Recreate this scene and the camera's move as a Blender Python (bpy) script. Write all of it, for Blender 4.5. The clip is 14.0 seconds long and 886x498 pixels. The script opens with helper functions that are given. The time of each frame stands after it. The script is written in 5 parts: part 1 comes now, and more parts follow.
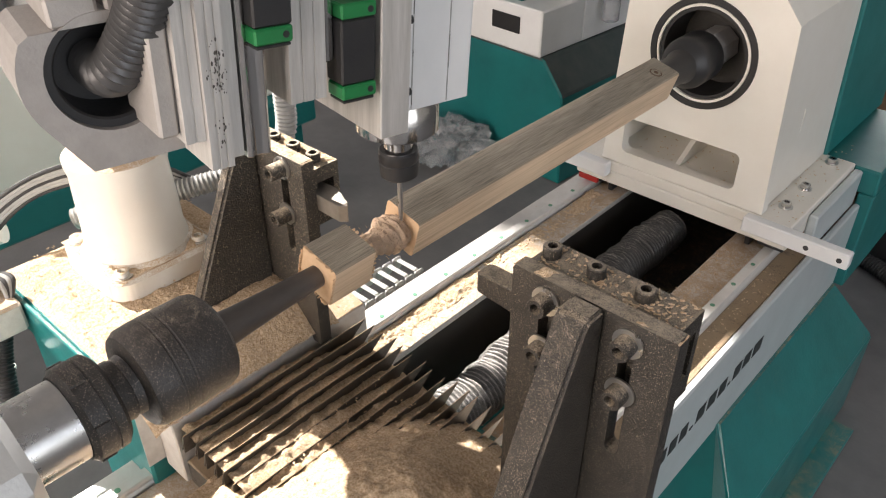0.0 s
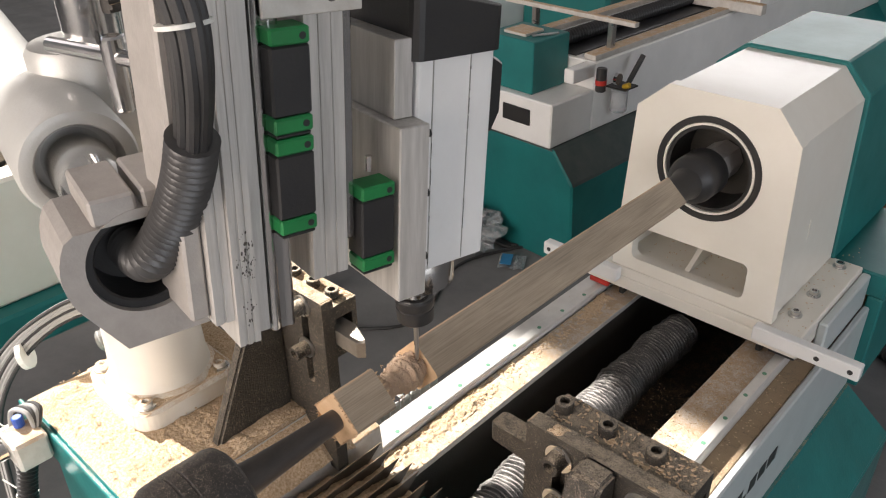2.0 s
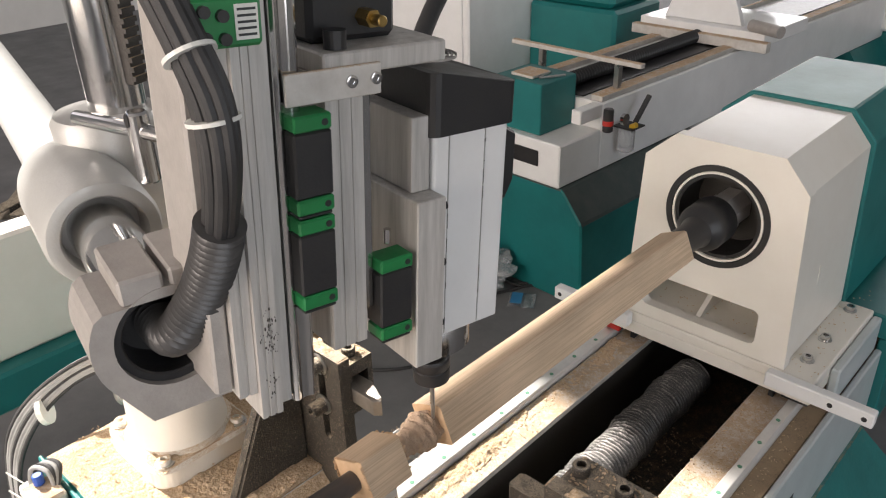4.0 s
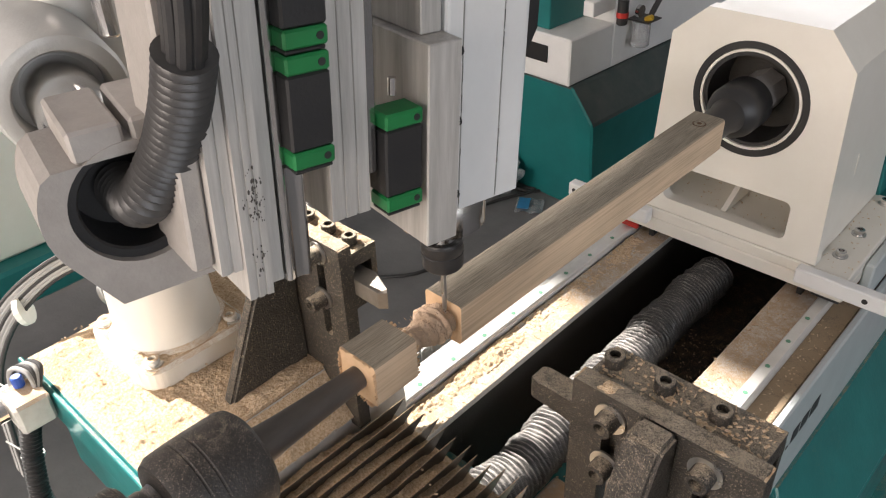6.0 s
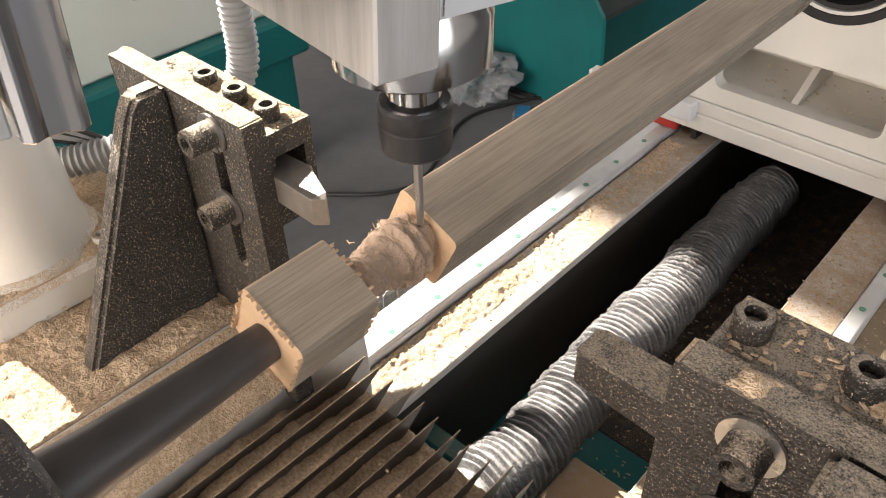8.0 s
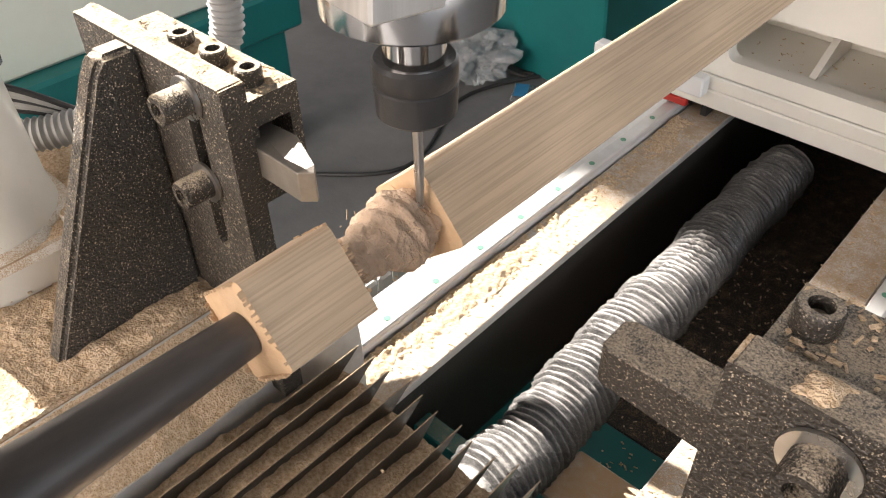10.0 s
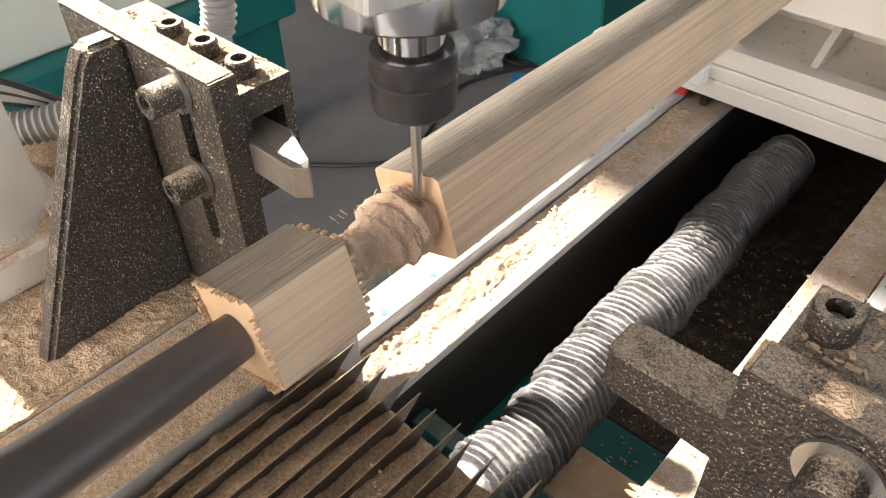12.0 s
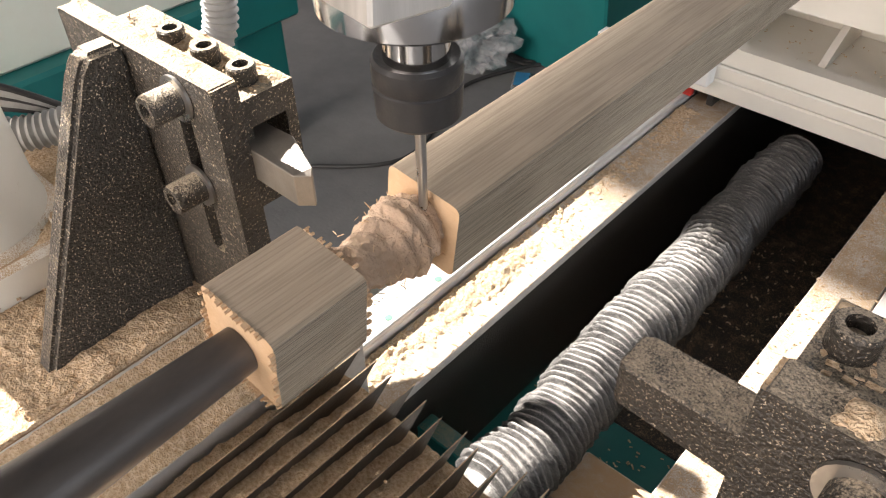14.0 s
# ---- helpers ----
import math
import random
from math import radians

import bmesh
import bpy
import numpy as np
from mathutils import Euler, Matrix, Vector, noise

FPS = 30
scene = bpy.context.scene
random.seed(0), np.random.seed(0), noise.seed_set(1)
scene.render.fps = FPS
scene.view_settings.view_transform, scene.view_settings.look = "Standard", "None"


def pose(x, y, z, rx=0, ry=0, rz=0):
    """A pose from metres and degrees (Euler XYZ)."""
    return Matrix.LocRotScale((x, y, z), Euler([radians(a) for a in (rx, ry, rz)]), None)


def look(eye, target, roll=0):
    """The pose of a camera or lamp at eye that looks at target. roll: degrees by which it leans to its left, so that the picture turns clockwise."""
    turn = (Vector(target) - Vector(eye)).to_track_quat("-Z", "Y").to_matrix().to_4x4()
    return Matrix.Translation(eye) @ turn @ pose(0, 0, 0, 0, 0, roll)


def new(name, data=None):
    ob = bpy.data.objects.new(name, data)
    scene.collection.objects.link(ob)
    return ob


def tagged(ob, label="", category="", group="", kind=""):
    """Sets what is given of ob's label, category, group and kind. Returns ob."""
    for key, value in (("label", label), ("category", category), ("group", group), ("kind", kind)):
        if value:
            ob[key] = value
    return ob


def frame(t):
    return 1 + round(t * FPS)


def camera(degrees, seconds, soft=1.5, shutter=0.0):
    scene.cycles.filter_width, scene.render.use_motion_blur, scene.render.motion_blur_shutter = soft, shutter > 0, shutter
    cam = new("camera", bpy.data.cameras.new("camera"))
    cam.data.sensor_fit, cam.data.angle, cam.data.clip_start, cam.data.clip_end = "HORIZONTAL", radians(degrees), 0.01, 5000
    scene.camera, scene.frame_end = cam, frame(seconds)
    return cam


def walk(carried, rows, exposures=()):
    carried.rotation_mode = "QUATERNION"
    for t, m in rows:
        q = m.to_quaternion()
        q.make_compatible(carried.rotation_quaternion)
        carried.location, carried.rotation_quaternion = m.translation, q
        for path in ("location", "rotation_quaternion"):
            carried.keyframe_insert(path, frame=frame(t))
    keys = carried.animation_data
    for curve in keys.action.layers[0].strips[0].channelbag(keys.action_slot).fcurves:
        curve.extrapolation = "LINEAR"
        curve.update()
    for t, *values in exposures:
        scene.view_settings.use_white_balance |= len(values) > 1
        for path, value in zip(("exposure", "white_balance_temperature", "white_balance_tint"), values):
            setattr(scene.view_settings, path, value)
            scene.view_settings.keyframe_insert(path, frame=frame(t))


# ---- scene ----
cam = camera(58.7, 14.0, soft=1.15)
PATH = [
    (0, (0.735, -0.758, 1.737), (-0.369, 0.461, 0.599), -0.0),
    (0.5, (0.734, -0.76, 1.737), (-0.371, 0.463, 0.605), -0.0),
    (1, (0.731, -0.764, 1.742), (-0.381, 0.466, 0.624), -0.1),
    (1.5, (0.725, -0.76, 1.788), (-0.415, 0.486, 0.715), -0.5),
    (2, (0.714, -0.739, 1.853), (-0.468, 0.52, 0.845), -0.9),
    (2.5, (0.709, -0.727, 1.904), (-0.498, 0.545, 0.943), -1.1),
    (2.7, (0.702, -0.724, 1.909), (-0.511, 0.557, 0.965), -1.0),
    (4.8, (0.706, -0.751, 1.897), (-0.514, 0.512, 0.94), -2.1),
    (5, (0.702, -0.747, 1.896), (-0.508, 0.494, 0.899), -1.5),
    (5.5, (0.678, -0.732, 1.847), (-0.509, 0.476, 0.784), -2.2),
    (6, (0.636, -0.693, 1.791), (-0.518, 0.496, 0.67), -2.3),
    (6.5, (0.548, -0.618, 1.717), (-0.58, 0.548, 0.548), -2.1),
    (7, (0.463, -0.525, 1.624), (-0.642, 0.617, 0.409), -2.1),
    (7.5, (0.436, -0.476, 1.562), (-0.644, 0.652, 0.314), -2.0),
    (8, (0.415, -0.452, 1.522), (-0.643, 0.67, 0.25), -1.4),
    (8.5, (0.398, -0.44, 1.5), (-0.653, 0.678, 0.217), -1.1),
    (11, (0.371, -0.411, 1.475), (-0.647, 0.694, 0.155), -0.9),
    (11.5, (0.367, -0.409, 1.473), (-0.647, 0.695, 0.148), -0.9),
    (12, (0.364, -0.408, 1.471), (-0.647, 0.695, 0.144), -0.9),
    (12.5, (0.364, -0.406, 1.472), (-0.646, 0.698, 0.145), -1.0),
    (13, (0.363, -0.404, 1.472), (-0.651, 0.697, 0.146), -1.1),
    (13.5, (0.36, -0.402, 1.471), (-0.657, 0.696, 0.145), -1.3),
    (14, (0.355, -0.4, 1.47), (-0.662, 0.695, 0.14), -1.4),
]
walk(cam, [(t, look(eye, target, roll)) for t, eye, target, roll in PATH],
     exposures=((0.0, 1.66, 6500, 14), (2.5, 1.52, 6500, 14), (5.0, 1.50, 6500, 14), (6.0, 1.58, 6500, 14), (8.5, 1.88, 6500, 14), (11.0, 1.95, 6500, 14), (14.0, 1.95, 6500, 14)))

# ---- light and exposure ----
SUN_EL, SUN_AZ = 41.0, 5.0      # light travels towards +x, turned SUN_AZ towards +y
el, az = radians(SUN_EL), radians(SUN_AZ)
way = Vector((math.cos(el) * math.cos(az), math.cos(el) * math.sin(az), -math.sin(el)))
sun = new("sun", bpy.data.lights.new("sun", "SUN"))
sun.data.energy, sun.data.angle, sun.data.color = 5.0, radians(0.6), (1.0, 0.95, 0.87)
sun.matrix_world = look(-way * 20, (0, 0, 0))
world = bpy.data.worlds.new("sky")
scene.world = world
world.use_nodes = True
wn = world.node_tree.nodes
sky = wn.new("ShaderNodeTexSky")
sky.sky_type, sky.sun_disc, sky.sun_elevation = "NISHITA", False, el
sky.sun_rotation = math.atan2(-way.x, -way.y)
world.node_tree.links.new(sky.outputs[0], wn["Background"].inputs[0])
wn["Background"].inputs[1].default_value = 0.05


def opening_light(name, eye, target, w, h, watts, colour):
    lamp = new(name, bpy.data.lights.new(name, "AREA"))
    lamp.data.shape, lamp.data.size, lamp.data.size_y = "RECTANGLE", w, h
    lamp.data.energy, lamp.data.color = watts, colour
    lamp.matrix_world = look(eye, target)
    return lamp


opening_light("door_light", (7.6, -2.0, 2.6), (0, 0.0, 1.2), 6.0, 4.2, 66, (0.96, 0.98, 1.0))
# south and north fill: added lamps without a known source
opening_light("south_fill", (-1.0, -6.6, 2.8), (0, 0.4, 1.2), 6.0, 4.2, 228, (1.0, 0.87, 0.75))
opening_light("north_fill", (-3.0, 11.6, 2.8), (-1, 2.0, 0.8), 6.0, 4.0, 146, (1.0, 0.97, 0.93))


# ---- materials ----
def mat(name, colour, rough=0.5, metal=0.0, other=None, scale=20.0, amount=0.5, bump=0.0, bump_scale=200.0, dust=0.0,
        dust_colour=(0.46, 0.32, 0.19), stretch=(1, 1, 1), coat=0.0, dust_scale=60.0, specks=0.0, speck_scale=1300.0):
    """Two-scale noise between colour and other, fine relief, and sawdust that lies on what faces up."""
    m = bpy.data.materials.new(name)
    m.use_nodes = True
    nt = m.node_tree
    n, l = nt.nodes, nt.links
    b = n["Principled BSDF"]
    tc = n.new("ShaderNodeTexCoord")
    mp = n.new("ShaderNodeMapping")
    mp.inputs["Scale"].default_value = stretch
    l.new(tc.outputs["Object"], mp.inputs[0])
    big = n.new("ShaderNodeTexNoise")
    big.inputs["Scale"].default_value, big.inputs["Detail"].default_value = scale, 8
    big.inputs["Roughness"].default_value = 0.65
    l.new(mp.outputs[0], big.inputs[0])
    ramp = n.new("ShaderNodeValToRGB")
    o = other or tuple(c * 0.7 for c in colour)
    ramp.color_ramp.elements[0].color, ramp.color_ramp.elements[1].color = (*o, 1), (*colour, 1)
    ramp.color_ramp.elements[0].position, ramp.color_ramp.elements[1].position = 0.5 - amount / 2, 0.5 + amount / 2
    l.new(big.outputs[0], ramp.inputs[0])
    col = ramp.outputs[0]
    rg = n.new("ShaderNodeMapRange")
    rg.inputs[3].default_value, rg.inputs[4].default_value = min(1, rough + 0.12), max(0.03, rough - 0.1)
    l.new(big.outputs[0], rg.inputs[0])
    rough_out, metal_val = rg.outputs[0], metal
    fine = n.new("ShaderNodeTexNoise")
    fine.inputs["Scale"].default_value, fine.inputs["Detail"].default_value = bump_scale, 4
    l.new(mp.outputs[0], fine.inputs[0])
    b.inputs["Metallic"].default_value = metal
    if dust:
        geo = n.new("ShaderNodeNewGeometry")
        sep = n.new("ShaderNodeSeparateXYZ")
        l.new(geo.outputs["Normal"], sep.inputs[0])
        dn = n.new("ShaderNodeTexNoise")
        dn.inputs["Scale"].default_value, dn.inputs["Detail"].default_value = dust_scale, 6
        dn.inputs["Roughness"].default_value = 0.8
        l.new(tc.outputs["Object"], dn.inputs[0])
        speck = n.new("ShaderNodeTexNoise")
        speck.inputs["Scale"].default_value, speck.inputs["Detail"].default_value = 900.0, 2
        l.new(tc.outputs["Object"], speck.inputs[0])
        a1 = n.new("ShaderNodeMath")
        a1.operation, a1.inputs[1].default_value = "MULTIPLY_ADD", 0.55
        a1.inputs[2].default_value = dust - 0.78
        l.new(sep.outputs[2], a1.inputs[0])
        a2 = n.new("ShaderNodeMath")
        l.new(a1.outputs[0], a2.inputs[0])
        l.new(dn.outputs[0], a2.inputs[1])
        a3 = n.new("ShaderNodeMath")
        a3.operation, a3.inputs[1].default_value = "MULTIPLY_ADD", 0.9
        l.new(speck.outputs[0], a3.inputs[0])
        l.new(a2.outputs[0], a3.inputs[2])
        cut = n.new("ShaderNodeMapRange")
        cut.inputs[1].default_value, cut.inputs[2].default_value = 0.55, 0.85
        l.new(a3.outputs[0], cut.inputs[0])
        fac = cut.outputs[0]
        if specks:
            sp = n.new("ShaderNodeTexNoise")
            sp.inputs["Scale"].default_value, sp.inputs["Detail"].default_value = speck_scale, 1
            l.new(tc.outputs["Object"], sp.inputs[0])
            sr = n.new("ShaderNodeMapRange")
            sr.inputs[1].default_value, sr.inputs[2].default_value = specks, specks + 0.03
            l.new(sp.outputs[0], sr.inputs[0])
            big2 = n.new("ShaderNodeMath")
            big2.operation = "MAXIMUM"
            l.new(cut.outputs[0], big2.inputs[0])
            l.new(sr.outputs[0], big2.inputs[1])
            fac = big2.outputs[0]
        mix = n.new("ShaderNodeMix")
        mix.data_type = "RGBA"
        l.new(fac, mix.inputs[0])
        l.new(col, mix.inputs[6])
        mix.inputs[7].default_value = (*dust_colour, 1)
        col = mix.outputs[2]
        rm = n.new("ShaderNodeMix")
        l.new(cut.outputs[0], rm.inputs[0])
        l.new(rough_out, rm.inputs[2])
        rm.inputs[3].default_value = 0.95
        rough_out = rm.outputs[0]
        mm = n.new("ShaderNodeMix")
        l.new(cut.outputs[0], mm.inputs[0])
        mm.inputs[2].default_value, mm.inputs[3].default_value = metal, 0.0
        l.new(mm.outputs[0], b.inputs["Metallic"])
    l.new(col, b.inputs["Base Color"])
    l.new(rough_out, b.inputs["Roughness"])
    if coat:
        b.inputs["Coat Weight"].default_value, b.inputs["Coat Roughness"].default_value = coat, 0.12
    if bump:
        bp = n.new("ShaderNodeBump")
        bp.inputs["Strength"].default_value, bp.inputs["Distance"].default_value = bump, 0.004
        l.new(fine.outputs[0], bp.inputs["Height"])
        l.new(bp.outputs[0], b.inputs["Normal"])
    return m


def wood_mat(name, light, dark, ring=60.0, bump=0.35):
    m = bpy.data.materials.new(name)
    m.use_nodes = True
    n, l = m.node_tree.nodes, m.node_tree.links
    b = n["Principled BSDF"]
    tc = n.new("ShaderNodeTexCoord")
    mp = n.new("ShaderNodeMapping")
    mp.inputs["Scale"].default_value = (1.0, 0.012, 0.6)
    mp.inputs["Rotation"].default_value = (0.0, 0.5, 0.012)
    l.new(tc.outputs["Object"], mp.inputs[0])
    wv = n.new("ShaderNodeTexNoise")
    wv.inputs["Scale"].default_value, wv.inputs["Detail"].default_value = ring * 6, 4
    l.new(mp.outputs[0], wv.inputs[0])
    wide = n.new("ShaderNodeTexNoise")
    wide.inputs["Scale"].default_value, wide.inputs["Detail"].default_value = 18, 6
    mp2 = n.new("ShaderNodeMapping")
    mp2.inputs["Scale"].default_value = (1, 0.35, 1)
    l.new(tc.outputs["Object"], mp2.inputs[0])
    l.new(mp2.outputs[0], wide.inputs[0])
    r1 = n.new("ShaderNodeValToRGB")
    r1.color_ramp.elements[0].color, r1.color_ramp.elements[1].color = (*dark, 1), (*light, 1)
    r1.color_ramp.elements[0].position, r1.color_ramp.elements[1].position = 0.36, 0.58
    l.new(wv.outputs[0], r1.inputs[0])
    hs = n.new("ShaderNodeHueSaturation")
    mr = n.new("ShaderNodeMapRange")
    mr.inputs[1].default_value, mr.inputs[2].default_value = 0.3, 0.7
    mr.inputs[3].default_value, mr.inputs[4].default_value = 0.8, 1.12
    l.new(wide.outputs[0], mr.inputs[0])
    l.new(mr.outputs[0], hs.inputs["Value"])
    l.new(r1.outputs[0], hs.inputs["Color"])
    l.new(hs.outputs[0], b.inputs["Base Color"])
    b.inputs["Roughness"].default_value = 0.72
    bp = n.new("ShaderNodeBump")
    bp.inputs["Strength"].default_value, bp.inputs["Distance"].default_value = bump, 0.002
    l.new(wv.outputs[0], bp.inputs["Height"])
    l.new(bp.outputs[0], b.inputs["Normal"])
    return m


CONCRETE = mat("concrete", (0.20, 0.20, 0.20), 0.8, scale=3, other=(0.11, 0.112, 0.115), bump=0.25, bump_scale=90)
WALLPAINT = mat("wall_paint", (0.62, 0.62, 0.60), 0.8, scale=2, other=(0.5, 0.5, 0.49), bump=0.1)
ROOF = mat("roof_sheet", (0.42, 0.44, 0.46), 0.6, scale=1.5, other=(0.34, 0.35, 0.37), bump=0.1)
CREAM = mat("cream_paint", (0.80, 0.77, 0.70), 0.38, scale=5, other=(0.72, 0.68, 0.60), bump=0.04, bump_scale=120, coat=0.25)
WHITE = mat("white_paint", (0.78, 0.78, 0.77), 0.35, scale=6, other=(0.68, 0.68, 0.67), bump=0.03, bump_scale=140, coat=0.3)
TEAL = mat("teal_paint", (0.008, 0.19, 0.185), 0.30, scale=7, other=(0.004, 0.125, 0.125), bump=0.10, bump_scale=110, dust=-0.14, dust_scale=9, coat=0.4)
TEALCLEAN = mat("teal_sheet", (0.006, 0.16, 0.155), 0.48, scale=5, other=(0.004, 0.115, 0.115), bump=0.05, bump_scale=100, coat=0.08)
CAST = mat("grey_cast", (0.42, 0.395, 0.37), 0.5, metal=0.2, scale=25, other=(0.31, 0.29, 0.27), bump=0.12, bump_scale=260)
CASTPALE = mat("pale_cast", (0.52, 0.525, 0.505), 0.36, metal=0.15, scale=12, other=(0.46, 0.455, 0.435), bump=0.12, bump_scale=200, coat=0.2)
ALU = mat("milled_aluminium", (0.62, 0.60, 0.57), 0.46, metal=0.3, scale=16, other=(0.36, 0.345, 0.32), stretch=(6, 6, 0.45), bump=0.06, bump_scale=300)
STEEL = mat("ground_steel", (0.60, 0.59, 0.57), 0.28, metal=0.95, scale=30, other=(0.46, 0.45, 0.43), bump=0.03, bump_scale=300)
CHROME = mat("chrome", (0.70, 0.69, 0.68), 0.12, metal=1.0, scale=10, other=(0.60, 0.59, 0.58))
DUSTYSTEEL = mat("dusty_steel", (0.66, 0.64, 0.60), 0.45, metal=0.35, scale=30, other=(0.48, 0.45, 0.41), dust=0.12, bump=0.1, dust_scale=25)
BLACKIRON = mat("black_iron", (0.030, 0.028, 0.026), 0.48, metal=0.2, scale=40, other=(0.05, 0.043, 0.035), bump=0.35, bump_scale=320, dust=0.18, dust_colour=(0.34, 0.25, 0.16), dust_scale=30)
TOOLIRON = mat("greased_iron", (0.040, 0.034, 0.027), 0.36, metal=0.2, scale=14, other=(0.018, 0.016, 0.014), amount=0.4, bump=0.6, bump_scale=420, dust=0.04, dust_colour=(0.36, 0.30, 0.225), dust_scale=70, specks=0.655, speck_scale=850.0)
# besides real dust, the coarse specks paint sun glints into the iron's colour
BRACKET = mat("dusted_glinting_iron", (0.058, 0.050, 0.040), 0.36, metal=0.2, scale=14, other=(0.026, 0.023, 0.019), bump=0.75, bump_scale=360, dust=0.07, dust_colour=(0.50, 0.42, 0.31), dust_scale=60, specks=0.655, speck_scale=620.0)
BLACK = mat("black_plastic", (0.016, 0.016, 0.018), 0.42, scale=30, other=(0.024, 0.023, 0.022), bump=0.08, bump_scale=300)
BLACKDUST = mat("dusted_black", (0.022, 0.022, 0.023), 0.42, scale=30, other=(0.035, 0.032, 0.028), bump=0.1, bump_scale=200, dust=-0.06, dust_colour=(0.34, 0.29, 0.23), specks=0.66)
HOSE = mat("grey_black_hose", (0.075, 0.072, 0.070), 0.34, scale=40, other=(0.045, 0.043, 0.042), bump=0.05, bump_scale=260)
RUBBER = mat("black_rubber", (0.02, 0.02, 0.022), 0.55, scale=60, other=(0.032, 0.031, 0.03), bump=0.1, bump_scale=260)
COVER = mat("screw_cover_cloth", (0.13, 0.126, 0.12), 0.5, scale=26, other=(0.035, 0.034, 0.033), amount=0.3, bump=0.5, bump_scale=200, dust=0.03, dust_colour=(0.47, 0.445, 0.41), dust_scale=30, specks=0.64)
COVERSHADED = mat("shaded_cover_cloth", (0.060, 0.058, 0.056), 0.30, scale=30, other=(0.028, 0.027, 0.026), bump=0.3, bump_scale=240, dust=-0.08, dust_colour=(0.38, 0.35, 0.31), dust_scale=30, specks=0.66)
TROUGH_SHADE = mat("trough_shade", (0.014, 0.014, 0.014), 0.6, scale=12, other=(0.022, 0.019, 0.016), bump=0.2, bump_scale=200, dust=-0.22, dust_scale=40, specks=0.67)
TOOLSTEEL = mat("tool_steel", (0.30, 0.275, 0.24), 0.46, metal=0.7, scale=40, other=(0.20, 0.18, 0.155), bump=0.1, bump_scale=400)
CARDBOARD = mat("brown_board", (0.20, 0.135, 0.085), 0.85, scale=6, other=(0.13, 0.088, 0.055), bump=0.15, bump_scale=90)
PLEAT = mat("pleat_cloth", (0.085, 0.070, 0.055), 0.36, scale=30, other=(0.04, 0.034, 0.028), bump=0.15, bump_scale=240, dust=0.10, dust_colour=(0.50, 0.36, 0.23), dust_scale=26)
GREEN = mat("green_plastic", (0.010, 0.20, 0.055), 0.4, scale=30, other=(0.008, 0.15, 0.04))
WAY = mat("bare_way", (0.70, 0.68, 0.64), 0.40, metal=0.35, scale=26, other=(0.54, 0.51, 0.47), bump=0.05, bump_scale=260, dust=0.045, dust_colour=(0.42, 0.30, 0.185), dust_scale=22, specks=0.63)
SHAFT = mat("dark_shaft", (0.125, 0.105, 0.092), 0.33, metal=0.1, scale=14, other=(0.036, 0.033, 0.031), stretch=(1, 0.3, 1), bump=0.05, bump_scale=300)
SLEEVE = mat("grip_sleeve", (0.046, 0.040, 0.036), 0.5, scale=10, other=(0.028, 0.026, 0.024), bump=0.25, bump_scale=240, dust=-0.20, dust_colour=(0.38, 0.32, 0.25), specks=0.675, speck_scale=800.0)
CAPGREEN = mat("pale_green_plastic", (0.14, 0.34, 0.22), 0.5, scale=30, other=(0.10, 0.26, 0.16))
SAWDUST = mat("sawdust", (0.80, 0.645, 0.46), 0.95, scale=260, other=(0.43, 0.275, 0.145), amount=0.36, bump=0.9, bump_scale=520)
RAIL = mat("rail_steel", (0.74, 0.73, 0.70), 0.36, metal=0.35, scale=20, other=(0.60, 0.58, 0.55), bump=0.03, bump_scale=300)
CREAMDUST = mat("dusted_cream", (0.80, 0.77, 0.70), 0.38, scale=5, other=(0.72, 0.68, 0.60), bump=0.04, bump_scale=120, coat=0.25, dust=0.12, dust_scale=16)
SHOULDER = mat("dusty_teal", (0.075, 0.085, 0.082), 0.75, scale=9, other=(0.035, 0.06, 0.06), bump=0.2, bump_scale=200)
GREASE = mat("grease", (0.045, 0.04, 0.035), 0.5, scale=120, other=(0.09, 0.08, 0.07))
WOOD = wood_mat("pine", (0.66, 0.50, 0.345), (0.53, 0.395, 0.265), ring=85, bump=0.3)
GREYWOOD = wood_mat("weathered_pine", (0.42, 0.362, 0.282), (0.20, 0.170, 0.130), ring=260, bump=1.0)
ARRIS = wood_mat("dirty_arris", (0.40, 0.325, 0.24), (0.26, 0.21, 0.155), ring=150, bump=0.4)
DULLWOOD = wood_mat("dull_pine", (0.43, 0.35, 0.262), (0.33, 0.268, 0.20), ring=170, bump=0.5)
ENDWOOD = mat("end_grain", (0.62, 0.44, 0.28), 0.8, scale=60, other=(0.50, 0.34, 0.20), bump=0.3, bump_scale=300)
ROUGHWOOD = mat("rough_cut_wood", (0.52, 0.385, 0.28), 0.9, scale=60, other=(0.38, 0.27, 0.185), bump=0.8, bump_scale=260)
KNOT = mat("knot", (0.16, 0.09, 0.045), 0.7, scale=300, other=(0.09, 0.05, 0.03))
CABLEGREY = mat("grey_cable", (0.35, 0.35, 0.34), 0.5, scale=40, other=(0.25, 0.25, 0.24))
NYLON = mat("nylon_tie", (0.72, 0.72, 0.68), 0.4, scale=40, other=(0.62, 0.62, 0.58))
BRASS = mat("brass", (0.55, 0.38, 0.14), 0.3, metal=1.0, scale=60)
PRINT = mat("printed_black", (0.03, 0.035, 0.035), 0.5, scale=60)
PALEGREY = mat("pale_grey_paint", (0.50, 0.54, 0.54), 0.35, scale=6, other=(0.42, 0.46, 0.46), bump=0.04, bump_scale=160, coat=0.3)
BLUE = mat("blue_plastic", (0.02, 0.09, 0.45), 0.4, scale=30)
